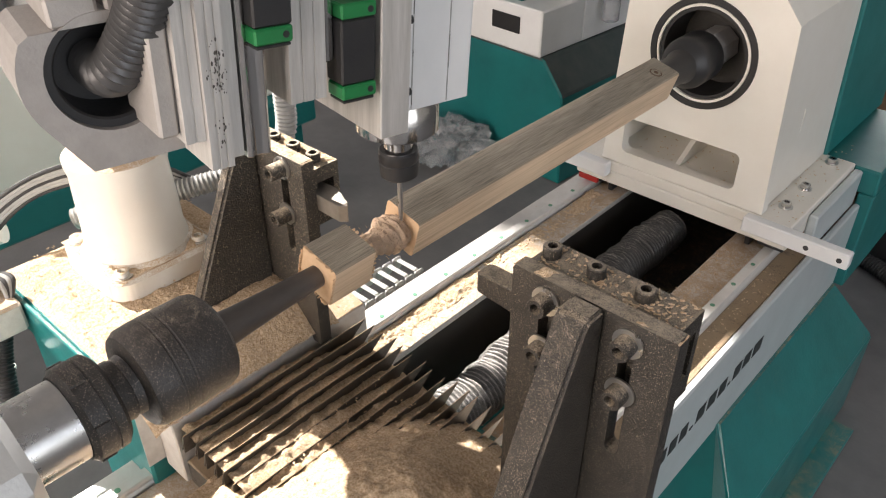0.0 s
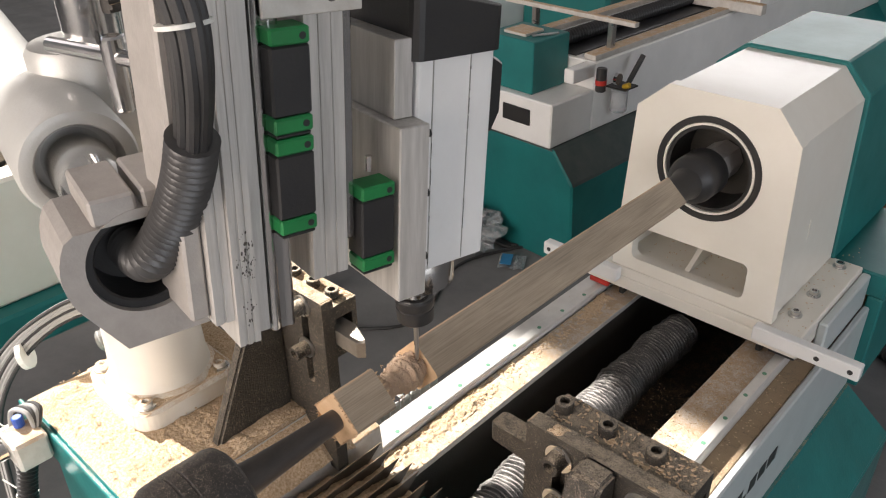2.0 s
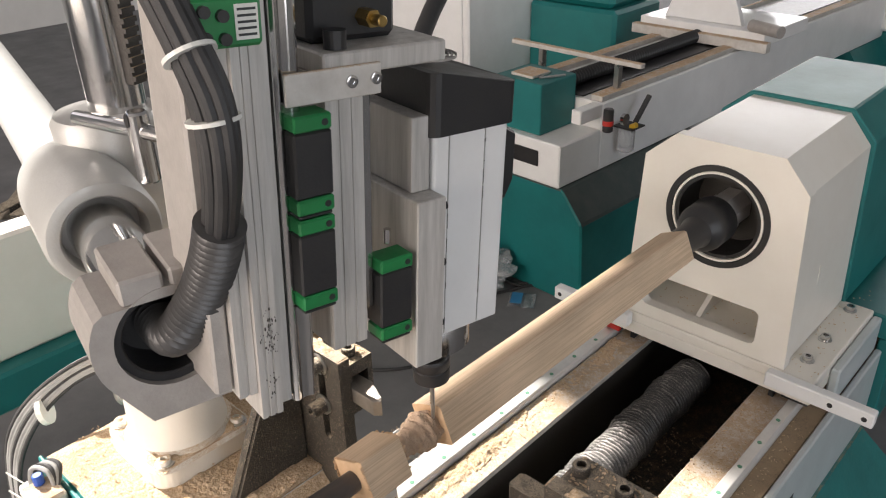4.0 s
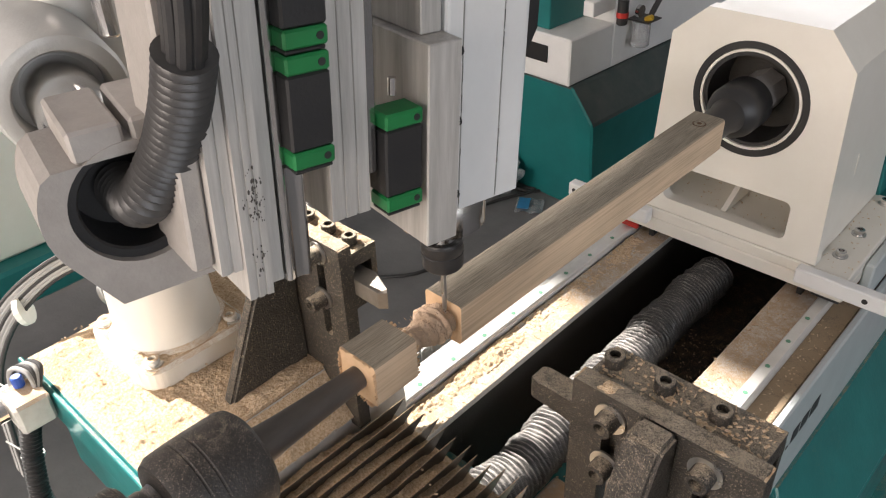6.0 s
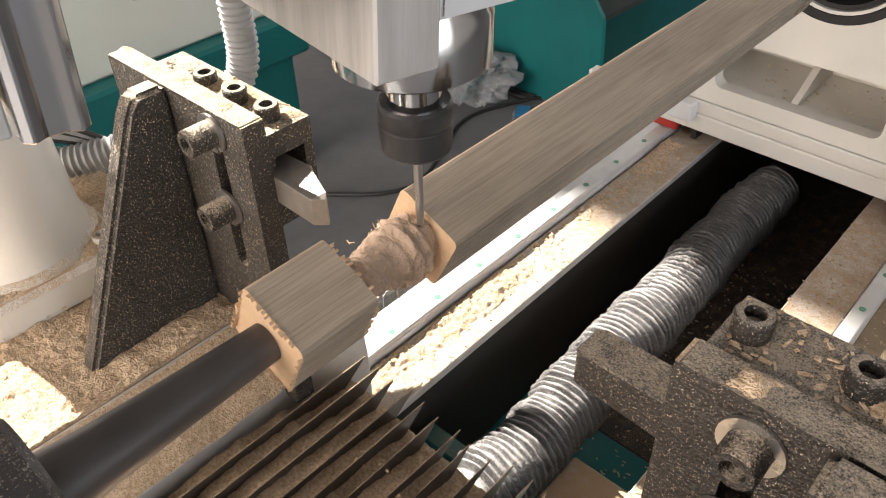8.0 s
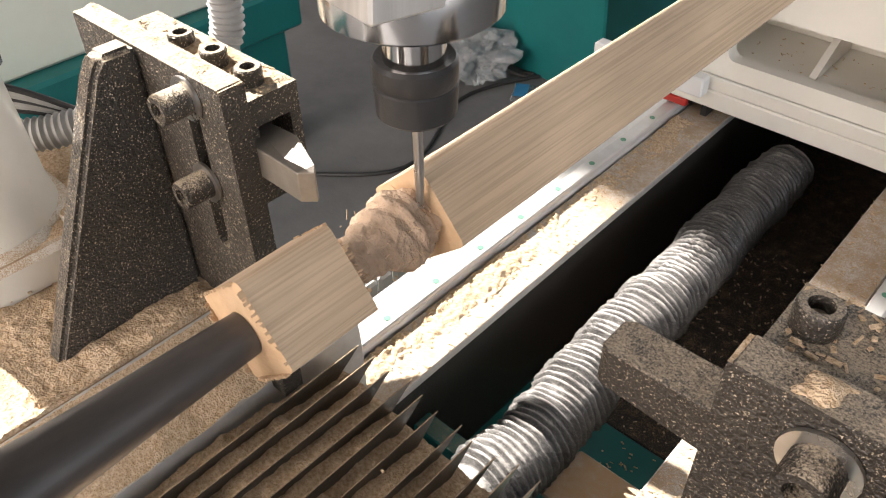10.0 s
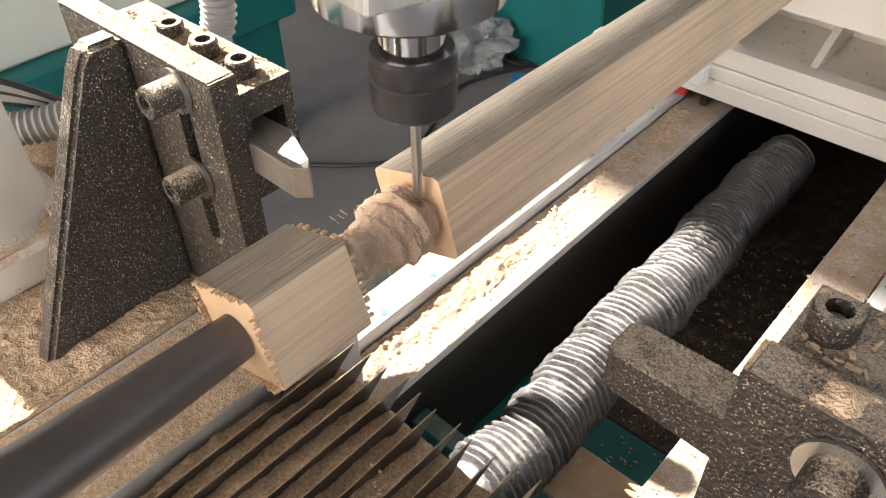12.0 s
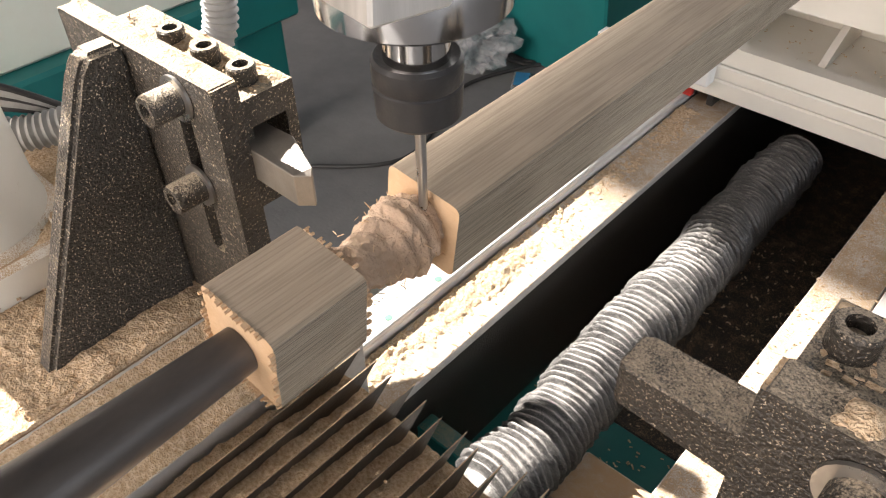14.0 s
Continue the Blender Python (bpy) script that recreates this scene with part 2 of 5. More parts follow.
RED = mat("red_plastic", (0.5, 0.03, 0.02), 0.4, scale=30)
YELLOW = mat("yellow_plastic", (0.6, 0.38, 0.03), 0.4, scale=30)
FILM = mat("clear_film", (0.72, 0.74, 0.76), 0.22, scale=30, other=(0.6, 0.62, 0.64))
FILM.node_tree.nodes["Principled BSDF"].inputs["Transmission Weight"].default_value = 0.7


# ---- mesh helpers ----
def part(name, bm, material, parent=None, label="", smooth=False):
    """One bmesh as one mesh object under a thing or part."""
    me = bpy.data.meshes.new(name)
    bmesh.ops.recalc_face_normals(bm, faces=bm.faces)
    if smooth:
        for f in bm.faces:
            f.smooth = True
        for e in bm.edges:
            if len(e.link_faces) == 2 and e.calc_face_angle() > 0.6:
                e.smooth = False
    bm.to_mesh(me)
    bm.free()
    me.materials.append(material)
    ob = new(name, me)
    if parent:
        ob.parent = parent
    return tagged(ob, label) if label else ob


def thing(name, label, category, m=None, group="", kind=""):
    ob = new(name)
    ob.empty_display_size = 0.05
    if m is not None:
        ob.matrix_basis = m
    return tagged(ob, label, category, group, kind)


def box(x0, x1, y0, y1, z0, z1, bevel=0.002, bm=None, m=None, segs=1):
    own = bmesh.new()
    bmesh.ops.create_cube(own, size=1)
    for v in own.verts:
        v.co = Vector(((x0 + x1) / 2 + v.co.x * (x1 - x0), (y0 + y1) / 2 + v.co.y * (y1 - y0), (z0 + z1) / 2 + v.co.z * (z1 - z0)))
    if bevel:
        bmesh.ops.bevel(own, geom=own.edges[:], offset=bevel, segments=segs, affect="EDGES")
    return join(own, bm, m)


def join(own, bm=None, m=None):
    if m is not None:
        bmesh.ops.transform(own, matrix=m, verts=own.verts[:])
    if bm is None:
        return own
    me = bpy.data.meshes.new("tmp")
    own.to_mesh(me)
    own.free()
    bm.from_mesh(me)
    bpy.data.meshes.remove(me)
    return bm


def turned(profile, segs=48, m=None, bm=None, wobble=None):
    """Turned body: profile of (along, radius), about the local y axis."""
    own = bmesh.new()
    rings = []
    for a, r in profile:
        ring = []
        for i in range(segs):
            t = 2 * math.pi * i / segs
            k = r * (wobble(a, t) if wobble else 1)
            ring.append(own.verts.new((k * math.cos(t), a, k * math.sin(t))))
        rings.append(ring)
    for p, q in zip(rings, rings[1:]):
        for i in range(segs):
            own.faces.new((p[i], p[(i + 1) % segs], q[(i + 1) % segs], q[i]))
    if profile[0] != profile[-1]:
        for ring in (rings[0], rings[-1]):
            if (ring[0].co - ring[segs // 2].co).length > 1e-5:
                own.faces.new(ring)
    else:
        bmesh.ops.remove_doubles(own, verts=own.verts[:], dist=1e-6)
    return join(own, bm, m)


def rod(p, q, r, segs=24, bm=None, bevel=0.0, r2=None):
    p, q = Vector(p), Vector(q)
    d = q - p
    length = d.length
    m = Matrix.Translation(p) @ d.to_track_quat("Y", "Z").to_matrix().to_4x4()
    r2 = r if r2 is None else r2
    b = min(bevel, r * 0.5, length * 0.4)
    prof = [(0, r - b), (b, r), (length - b, r2), (length, r2 - b)] if b else [(0, r), (length, r2)]
    return turned(prof, segs, m, bm)


def prism(points, a, b, axis="y", bevel=0.0, bm=None, m=None):
    """A polygon pulled from a to b along an axis. points are the two other coordinates in x, y, z order."""
    own = bmesh.new()

    def put(p, s):
        return {"x": (s, p[0], p[1]), "y": (p[0], s, p[1]), "z": (p[0], p[1], s)}[axis]
    low = [own.verts.new(put(p, a)) for p in points]
    high = [own.verts.new(put(p, b)) for p in points]
    own.faces.new(low)
    own.faces.new(high)
    k = len(points)
    for i in range(k):
        own.faces.new((low[i], low[(i + 1) % k], high[(i + 1) % k], high[i]))
    bmesh.ops.recalc_face_normals(own, faces=own.faces[:])
    if bevel:
        bmesh.ops.bevel(own, geom=own.edges[:], offset=bevel, segments=1, affect="EDGES")
    return join(own, bm, m)


def smooth_path(points, steps=8):
    pts = [Vector(p) for p in points]
    out = []
    for i in range(len(pts) - 1):
        p0, p1, p2, p3 = pts[max(i - 1, 0)], pts[i], pts[i + 1], pts[min(i + 2, len(pts) - 1)]
        for s in range(steps):
            t = s / steps
            out.append(0.5 * (2 * p1 + (p2 - p0) * t + (2 * p0 - 5 * p1 + 4 * p2 - p3) * t * t + (3 * p1 - p0 - 3 * p2 + p3) * t ** 3))
    return out + [pts[-1]]


def sweep(points, radius, segs=12, steps=8, bm=None, ribs=0.0, rib_depth=0.0):
    """A round hose along a smooth path; ribs: spacing of its corrugation."""
    path = smooth_path(points, steps)
    if ribs:
        dense, left = [path[0]], 0.0
        step = ribs / 4
        for p, q in zip(path, path[1:]):
            d = (q - p).length
            s = step - left
            while s < d:
                dense.append(p.lerp(q, s / d))
                s += step
            left = d - (s - step)
        path = dense
    own = bmesh.new()
    rings, side = [], None
    for i, p in enumerate(path):
        d = (path[min(i + 1, len(path) - 1)] - path[max(i - 1, 0)]).normalized()
        if side is None:
            side = d.orthogonal().normalized()
        side = (side - d * side.dot(d)).normalized()
        top = side.cross(d).normalized()
        r = radius(i / (len(path) - 1)) if callable(radius) else radius
        if ribs:
            r -= rib_depth * (0, 0.7, 1.0, 0.7)[i % 4]
        rings.append([own.verts.new(p + side * r * math.cos(2 * math.pi * k / segs) + top * r * math.sin(2 * math.pi * k / segs)) for k in range(segs)])
    for a, b in zip(rings, rings[1:]):
        for k in range(segs):
            own.faces.new((a[k], a[(k + 1) % segs], b[(k + 1) % segs], b[k]))
    own.faces.new(rings[0])
    own.faces.new(rings[-1])
    return join(own, bm)


def bolt(name, at, way, r, h, material, parent, washer=True):
    """Socket head screw: head with a hexagon socket, on a washer."""
    m = Matrix.Translation(at) @ Vector(way).to_track_quat("Y", "Z").to_matrix().to_4x4()
    bm = turned([(0, r * 0.98), (h * 0.9, r), (h, r * 0.9), (h, r * 0.55), (h * 0.45, r * 0.5), (h * 0.45, 0.0001)], 24, m)
    ob = part(name, bm, material, parent, smooth=True)
    if washer:
        part("washer", turned([(-0.001, r * 1.0), (-0.001, r * 1.45), (0.0015, r * 1.45), (0.0015, r * 1.0)], 24, m), STEEL, ob, smooth=True)
    return ob


def heap(name, x0, x1, y0, y1, height, step, material, label, category, parent=None):
    """Loose sawdust: a closed, uneven sheet."""
    nx, ny = max(2, int((x1 - x0) / step)), max(2, int((y1 - y0) / step))
    verts, faces = [], []
    for j in range(ny + 1):
        for i in range(nx + 1):
            x, y = x0 + (x1 - x0) * i / nx, y0 + (y1 - y0) * j / ny
            verts.append((x, y, height(x, y)))
    for j in range(ny):
        for i in range(nx):
            a = j * (nx + 1) + i
            faces.append((a, a + 1, a + nx + 2, a + nx + 1))
    me = bpy.data.meshes.new(name)
    me.from_pydata(verts, [], faces)
    for p in me.polygons:
        p.use_smooth = True
    me.materials.append(material)
    ob = new(name, me)
    if parent:
        ob.parent = parent
        return ob
    return tagged(ob, label, category, kind="stuff")


def fbm(x, y, s, seed=0.0):
    return noise.fractal(Vector((x * s, y * s, seed)), 1.0, 2.0, 4)


# ---- the hall ----
X0, Z0 = 0.059, 1.123           # the lathe's axis runs along y
HALL = (-9.0, 8.0, -7.0, 14.0, 6.5)


def hall():
    x0, x1, y0, y1, h = HALL
    part("floor", box(x0, x1, y0, y1, -0.2, 0, 0), CONCRETE)
    tagged(bpy.data.objects["floor"], "worn grey concrete workshop floor", "floor", kind="structure")

    def wall(name, bm, label):
        tagged(part(name, bm, WALLPAINT), label, "wall", kind="structure")
    # unseen walls added round the machines, with openings for the area lights
    bm = bmesh.new()
    for a, b, lo, hi in ((y0, -5.2, 0, h), (-5.2, 1.2, 0, 0.4), (-5.2, 1.2, 4.8, h), (1.2, y1, 0, h)):
        box(x1, x1 + 0.24, a, b, lo, hi, 0, bm)
    wall("wall_east", bm, "unseen pale wall with an opening made for an area light")
    bm = bmesh.new()
    for a, b, lo, hi in ((x0, -4.2, 0, h), (-4.2, 2.2, 0, 0.4), (-4.2, 2.2, 5.0, h), (2.2, x1, 0, h)):
        box(a, b, y0 - 0.24, y0, lo, hi, 0, bm)
    wall("wall_south", bm, "unseen pale wall with an opening made for an area light")
    bm = bmesh.new()
    for a, b, lo, hi in ((x0, -6.2, 0, h), (-6.2, 0.2, 4.9, h), (0.2, x1, 0, h)):
        box(a, b, y1, y1 + 0.24, lo, hi, 0, bm)
    wall("wall_north", bm, "unseen pale wall with an opening made for an area light")
    wall("wall_west", box(x0 - 0.24, x0, y0, y1, 0, h, 0), "pale painted workshop wall")
    # unseen roof, added so that its one opening limits where the sun falls
    bm = bmesh.new()
    sx0, sx1, sy0, sy1 = -8.4, -6.12, -6.0, SKY_Y
    for a, b, c, d in ((x0, sx0, y0, y1), (sx1, x1, y0, y1), (sx0, sx1, y0, sy0), (sx0, sx1, sy1, y1)):
        box(a, b, c, d, h, h + 0.15, 0, bm)
    tagged(part("ceiling", bm, ROOF), "unseen grey roof added to limit the sun, with one opening", "ceiling", kind="structure")


SKY_Y = -0.08
hall()


# ---- the lathe: bed, headstock, work, tailstock ----
def lathe_bed():
    bed = thing("lathe_bed", "pale grey lathe bed with steel guide rails on a teal base", "lathe bed")
    y0, y1 = -1.25, 1.75
    for s, name in ((-1, "beam"), (1, "beam")):
        # box beam with a flat dusty top, mirrored about the axis
        xa, xb = X0 + s * 0.150, X0 + s * 0.300
        part(name, box(min(xa, xb), max(xa, xb), y0, y1, 0.46, 0.690, 0.003), BLACKIRON, bed)
        xa, xb = X0 + s * 0.146, X0 + s * 0.222
        strip = part("guide_way", box(min(xa, xb), max(xa, xb), y0, y1, 0.691, 0.706, 0.0015), WAY, bed, "ground steel way dusted with sawdust")
        xa, xb = X0 + s * 0.226, X0 + s * 0.250
        a, b = min(xa, xb), max(xa, xb)
        prof = [(a, 0.691), (b, 0.691), (b, 0.705), (b - 0.003, 0.711), (b, 0.717), (b, 0.722), (b - 0.002, 0.724),
                (a + 0.002, 0.724), (a, 0.722), (a, 0.717), (a + 0.003, 0.711), (a, 0.705)]
        rail = part("guide_rail", prism(prof, y0, y1), RAIL, bed, "bright steel linear guide rail")
        for k in range(30):
            y = -1.18 + k * 0.096
            part("hole_cap", rod(((a + b) / 2, y, 0.7235), ((a + b) / 2, y, 0.7248), 0.005, 14), CAPGREEN, rail)
    part("ledge", box(X0 - 0.300, X0 - 0.256, y0, y1, 0.6905, 0.7, 0.001), RAIL, bed, "bare steel ledge outside the rail")
    part("apron", box(X0 + 0.302, X0 + 0.318, -0.9, 1.205, 0.44, 0.700, 0.004), PALEGREY, bed, "pale grey side plate")
    part("sump", box(X0 - 0.149, X0 + 0.149, y0, 0.30, 0.40, 0.47, 0.002), TEALCLEAN, bed, "teal tray between the beams")
    # near-black sheet: the shade of the deep opening, put into colour
    part("chip_tray", box(X0 - 0.149, X0 + 0.149, 0.301, y1, 0.462, 0.4695, 0.002), TROUGH_SHADE, bed, "near-black sheet in place of the deep shade between the beams")
    # added end and lid that keep stray light out of the trough
    part("end_wall", box(X0 - 0.149, X0 + 0.149, y1 - 0.02, y1, 0.470, 0.70, 0.001), BLACKIRON, bed)
    part("tray_cover", box(X0 - 0.149, X0 + 0.149, 1.21, y1 - 0.021, 0.68, 0.705, 0.001), BLACKIRON, bed)
    part("stop_block", box(X0 + 0.03, X0 + 0.148, 0.06, 0.15, 0.471, 0.60, 0.004), DUSTYSTEEL, bed)
    part("cross_web", box(X0 - 0.149, X0 + 0.149, 0.02, 0.05, 0.471, 0.62, 0.002), TEAL, bed)
    # teal foot with a slanting top
    for y0b, y1b in ((0.42, 1.30), (-1.2, -0.55)):
        prof = [(X0 - 0.42, 0.0), (X0 + 0.44, 0.0), (X0 + 0.44, 0.28), (X0 + 0.322, 0.46), (X0 - 0.30, 0.46), (X0 - 0.42, 0.28)]
        bm = prism(prof, y0b, y1b)
        for v in bm.verts:
            if v.co.z > 0.4:
                v.co.y += 0.10 if v.co.y < (y0b + y1b) / 2 else -0.10
        bmesh.ops.bevel(bm, geom=bm.edges[:], offset=0.006, segments=2, affect="EDGES")
        part("foot", bm, TEAL, bed, "teal painted base with slanting shoulders")
        part("foot_plate", box(X0 - 0.46, X0 + 0.50, y0b + 0.1, y1b - 0.1, 0.001, 0.02, 0.003), TEAL, bed)
    # worn print on the side plate, as plain bars
    sign = part("print", box(X0 + 0.3185, X0 + 0.3192, 0.18, 0.20, 0.575, 0.63, 0), PRINT, bed, "row of dark painted bars")
    y = 0.22
    for w in (0.035, 0.03, 0.03, 0.014, 0.034, 0.036, 0.034, 0.010, 0.034, 0.036, 0.044):
        hgt = 0.007 if w < 0.02 else 0.036
        part("bar", box(X0 + 0.3185, X0 + 0.3192, y, y + w, 0.570, 0.570 + hgt, 0), PRINT, sign)
        y += w + 0.012


def dust_on_ways():
    def h(x, y):
        return 0.7062 + max(-0.004, 0.005 * (fbm(x, y, 11, 1) + 0.25) + 0.0045 * fbm(x, y, 110, 2) + 0.002 * fbm(x, y, 320, 4) - 0.25 * max(0, abs(x + 0.143) - 0.012))
    heap("sawdust_ridge", -0.162, -0.100, -0.05, 0.80, h, 0.0022, SAWDUST, "loose sawdust along the steel way of the bed", "sawdust")


def rounded(x0, x1, z0, z1, r, k=6):
    pts = []
    for cx, cz, a0 in ((x1 - r, z1 - r, 0), (x0 + r, z1 - r, 90), (x0 + r, z0 + r, 180), (x1 - r, z0 + r, 270)):
        for i in range(k + 1):
            a = radians(a0 + 90 * i / k)
            pts.append((cx + r * math.cos(a), cz + r * math.sin(a)))
    return pts


def plate_with_holes(outline, holes, y0, y1, bevel=0.0):
    """A plate in the xz plane with holes through it, from y0 to y1."""
    bm = bmesh.new()
    loops = [outline] + holes
    edges = []
    for pts in loops:
        vs = [bm.verts.new((x, y0, z)) for x, z in pts]
        edges += [bm.edges.new((vs[i], vs[(i + 1) % len(vs)])) for i in range(len(vs))]
    bmesh.ops.triangle_fill(bm, use_beauty=True, use_dissolve=False, edges=edges)
    res = bmesh.ops.extrude_face_region(bm, geom=bm.faces[:])
    for v in [g for g in res["geom"] if isinstance(g, bmesh.types.BMVert)]:
        v.co.y = y1
    bmesh.ops.recalc_face_normals(bm, faces=bm.faces)
    return bm


HY = 0.811                       # front face of the headstock


def headstock():
    hs = thing("headstock", "cream painted lathe headstock with chamfered shoulders and a round bore", "headstock")
    x0, x1, zt = -0.128, 0.246, 1.294
    outline = [(x0 - 0.02, 0.805), (x1 + 0.02, 0.805), (x1, 1.225), (x1 - 0.060, zt), (x0 + 0.072, zt), (x0, 1.230)]
    bore = [(X0 + 0.122 * math.cos(t), Z0 + 0.122 * math.sin(t)) for t in [2 * math.pi * i / 56 for i in range(56)]]
    pocket = rounded(-0.098, 0.190, 0.838, 0.928, 0.016)
    part("front_plate", plate_with_holes(outline, [bore, pocket], HY, HY + 0.03), CREAM, hs)
    # hood: side plates, top and chamfers behind the front plate
    d0, d1 = HY + 0.03, 1.195
    hood = bmesh.new()
    t = 0.012
    ring = [(x1 + 0.012, 0.805), (x1 - 0.006, 1.222), (x1 - 0.064, zt - 0.004), (x0 + 0.076, zt - 0.004), (x0 + 0.006, 1.227), (x0 - 0.012, 0.805)]
    inner = [(x1 + 0.012 - t, 0.805), (x1 - 0.006 - t, 1.215), (x1 - 0.068, zt - 0.016), (x0 + 0.080, zt - 0.016), (x0 + 0.006 + t, 1.22), (x0 - 0.012 + t, 0.805)]
    prism(ring + inner[::-1], d0, d1, bm=hood)
    part("hood", hood, CREAM, hs, "cream sheet hood with chamfered top")
    part("rear_cover", prism([(x1 + 0.02, 0.80), (x1 + 0.004, 1.232), (x1 - 0.06, zt + 0.006), (x0 + 0.07, zt + 0.006), (x0 - 0.004, 1.236), (x0 - 0.02, 0.80)], d1 + 0.001, 1.62, bevel=0.004), TEALCLEAN, hs, "teal rear cover")
    part("pocket_floor", box(-0.13, 0.25, HY + 0.031, d1 - 0.01, 0.806, 0.832, 0), CREAM, hs)
    part("pocket_back", box(-0.13, 0.25, HY + 0.19, HY + 0.20, 0.833, 0.96, 0), CREAM, hs)
    part("pocket_rib", prism([(HY + 0.032, 0.833), (HY + 0.188, 0.833), (HY + 0.188, 0.925)], 0.03, 0.042, "x"), CREAM, hs)
    part("pocket_roof", box(-0.12, 0.235, HY + 0.031, HY + 0.19, 0.962, 0.972, 0), CREAM, hs)
    part("base_plate", box(-0.215, 0.336, HY - 0.004, 1.205, 0.7765, 0.803, 0.003), CREAM, hs, "thick cream base plate")
    part("slide_plate", box(-0.215, 0.336, HY - 0.005, 1.205, 0.742, 0.776, 0.003), CREAM, hs)
    for y in (HY + 0.075, HY + 0.185, HY + 0.355):
        bolt("bolt", (0.290, y, 0.8035), (0, 0, 1), 0.011, 0.013, CHROME, hs)
    part("side_cheek", box(0.3365, 0.3585, HY + 0.10, 1.205, 0.693, 0.790, 0.004), PALEGREY, hs, "pale grey side cheek of the base")
    part("drive_box", box(-0.25, 0.400, 1.2065, 1.60, 0.7275, 0.795, 0.005), TEALCLEAN, hs, "teal drive box behind the base")
    part("drive_side", box(0.3615, 0.400, 1.2065, 1.60, 0.45, 0.7265, 0.004), TEALCLEAN, hs)
    part("gusset", prism([(HY + 0.16, 0.804), (HY + 0.19, 0.90), (HY + 0.16, 1.0)], 0.247, 0.252, "x"), CREAM, hs)
    # wiper bars on both sides of the base plate
    for a, b in ((0.238, 0.470), (-0.340, -0.115)):
        bar = part("stop_bar", box(a, b, HY - 0.034, HY - 0.006, 0.770, 0.806, 0.003), WHITE, hs, "white painted stop bar with holes")
        for f in ((0.62, 0.92) if a > 0 else (0.08, 0.38)):
            x = a + (b - a) * f
            part("hole", rod((x, HY - 0.0345, 0.788), (x, HY - 0.0300, 0.788), 0.006, 16), BLACK, bar)
    for s in (-1, 1):
        part("slide_block", box(X0 + s * 0.239 - 0.03, X0 + s * 0.239 + 0.03, HY + 0.01, HY + 0.12, 0.726, 0.741, 0.002), BLACK, hs)
        if s < 0:
            part("wiper", box(X0 + s * 0.239 - 0.028, X0 + s * 0.239 + 0.028, HY - 0.004, HY + 0.008, 0.726, 0.741, 0.002), RED, hs, "red end wiper")
    # added black strips that block light through the gap below the slide plate
    for s in (-1, 1):
        part("skirt", box(X0 + s * 0.184 - 0.006, X0 + s * 0.184 + 0.006, HY + 0.02, 1.204, 0.7075, 0.7415, 0.001), BLACK, hs, "black strip added to block light under the base")
    part("rear_skirt", box(X0 - 0.177, X0 + 0.177, 1.190, 1.202, 0.7075, 0.7415, 0.001), BLACK, hs)
    # bearing seat in the bore
    def ringpart(name, r0, r1, ya, yb, m, label=""):
        part(name, turned([(ya, r1), (yb, r1), (yb, r0), (ya, r0), (ya, r1)], 56, Matrix.Translation((X0, 0, Z0))), m, hs, label, smooth=True)
    ringpart("seal_ring", 0.108, 0.1215, HY - 0.002, HY + 0.02, BLACK, "black rubber seal")
    ringpart("bearing_ring", 0.101, 0.1065, HY - 0.001, HY + 0.03, CREAM, "bright bearing ring")
    ringpart("bearing_bore", 0.092, 0.0998, HY + 0.004, HY + 0.14, BLACK)
    part("bore_disc", turned([(HY + 0.10, 0.0915), (HY + 0.12, 0.0915), (HY + 0.12, 0.03), (HY + 0.10, 0.03), (HY + 0.10, 0.0915)], 48, Matrix.Translation((X0, 0, Z0))), BLACKIRON, hs, smooth=True)
    return hs


def head_chuck():
    ch = thing("drive_chuck", "black turned drive chuck that grips the wood", "chuck", Matrix.Translation((X0, 0, Z0)))
    part("nose", turned([(0.632, 0.020), (0.634, 0.030), (0.70, 0.031), (0.715, 0.036)], 36), BLACK, ch, smooth=True)
    part("body", turned([(0.7155, 0.036), (0.73, 0.051), (0.742, 0.054), (0.80, 0.054), (0.806, 0.050)], 44), BLACK, ch, smooth=True)
    part("collar", turned([(0.8065, 0.046), (0.835, 0.046), (0.84, 0.042), (0.90, 0.042)], 8), CAST, ch, "faceted grey collar")
    part("spindle_shaft", turned([(0.9005, 0.029), (0.94, 0.029)], 32), BLACKIRON, ch, smooth=True)
    return ch


HALF = 0.0322                    # half the width of the square timber


def square_bar(y0, y1, half, r):
    pts = rounded(-half, half, -half, half, r, 3)
    return prism(pts, y0, y1)


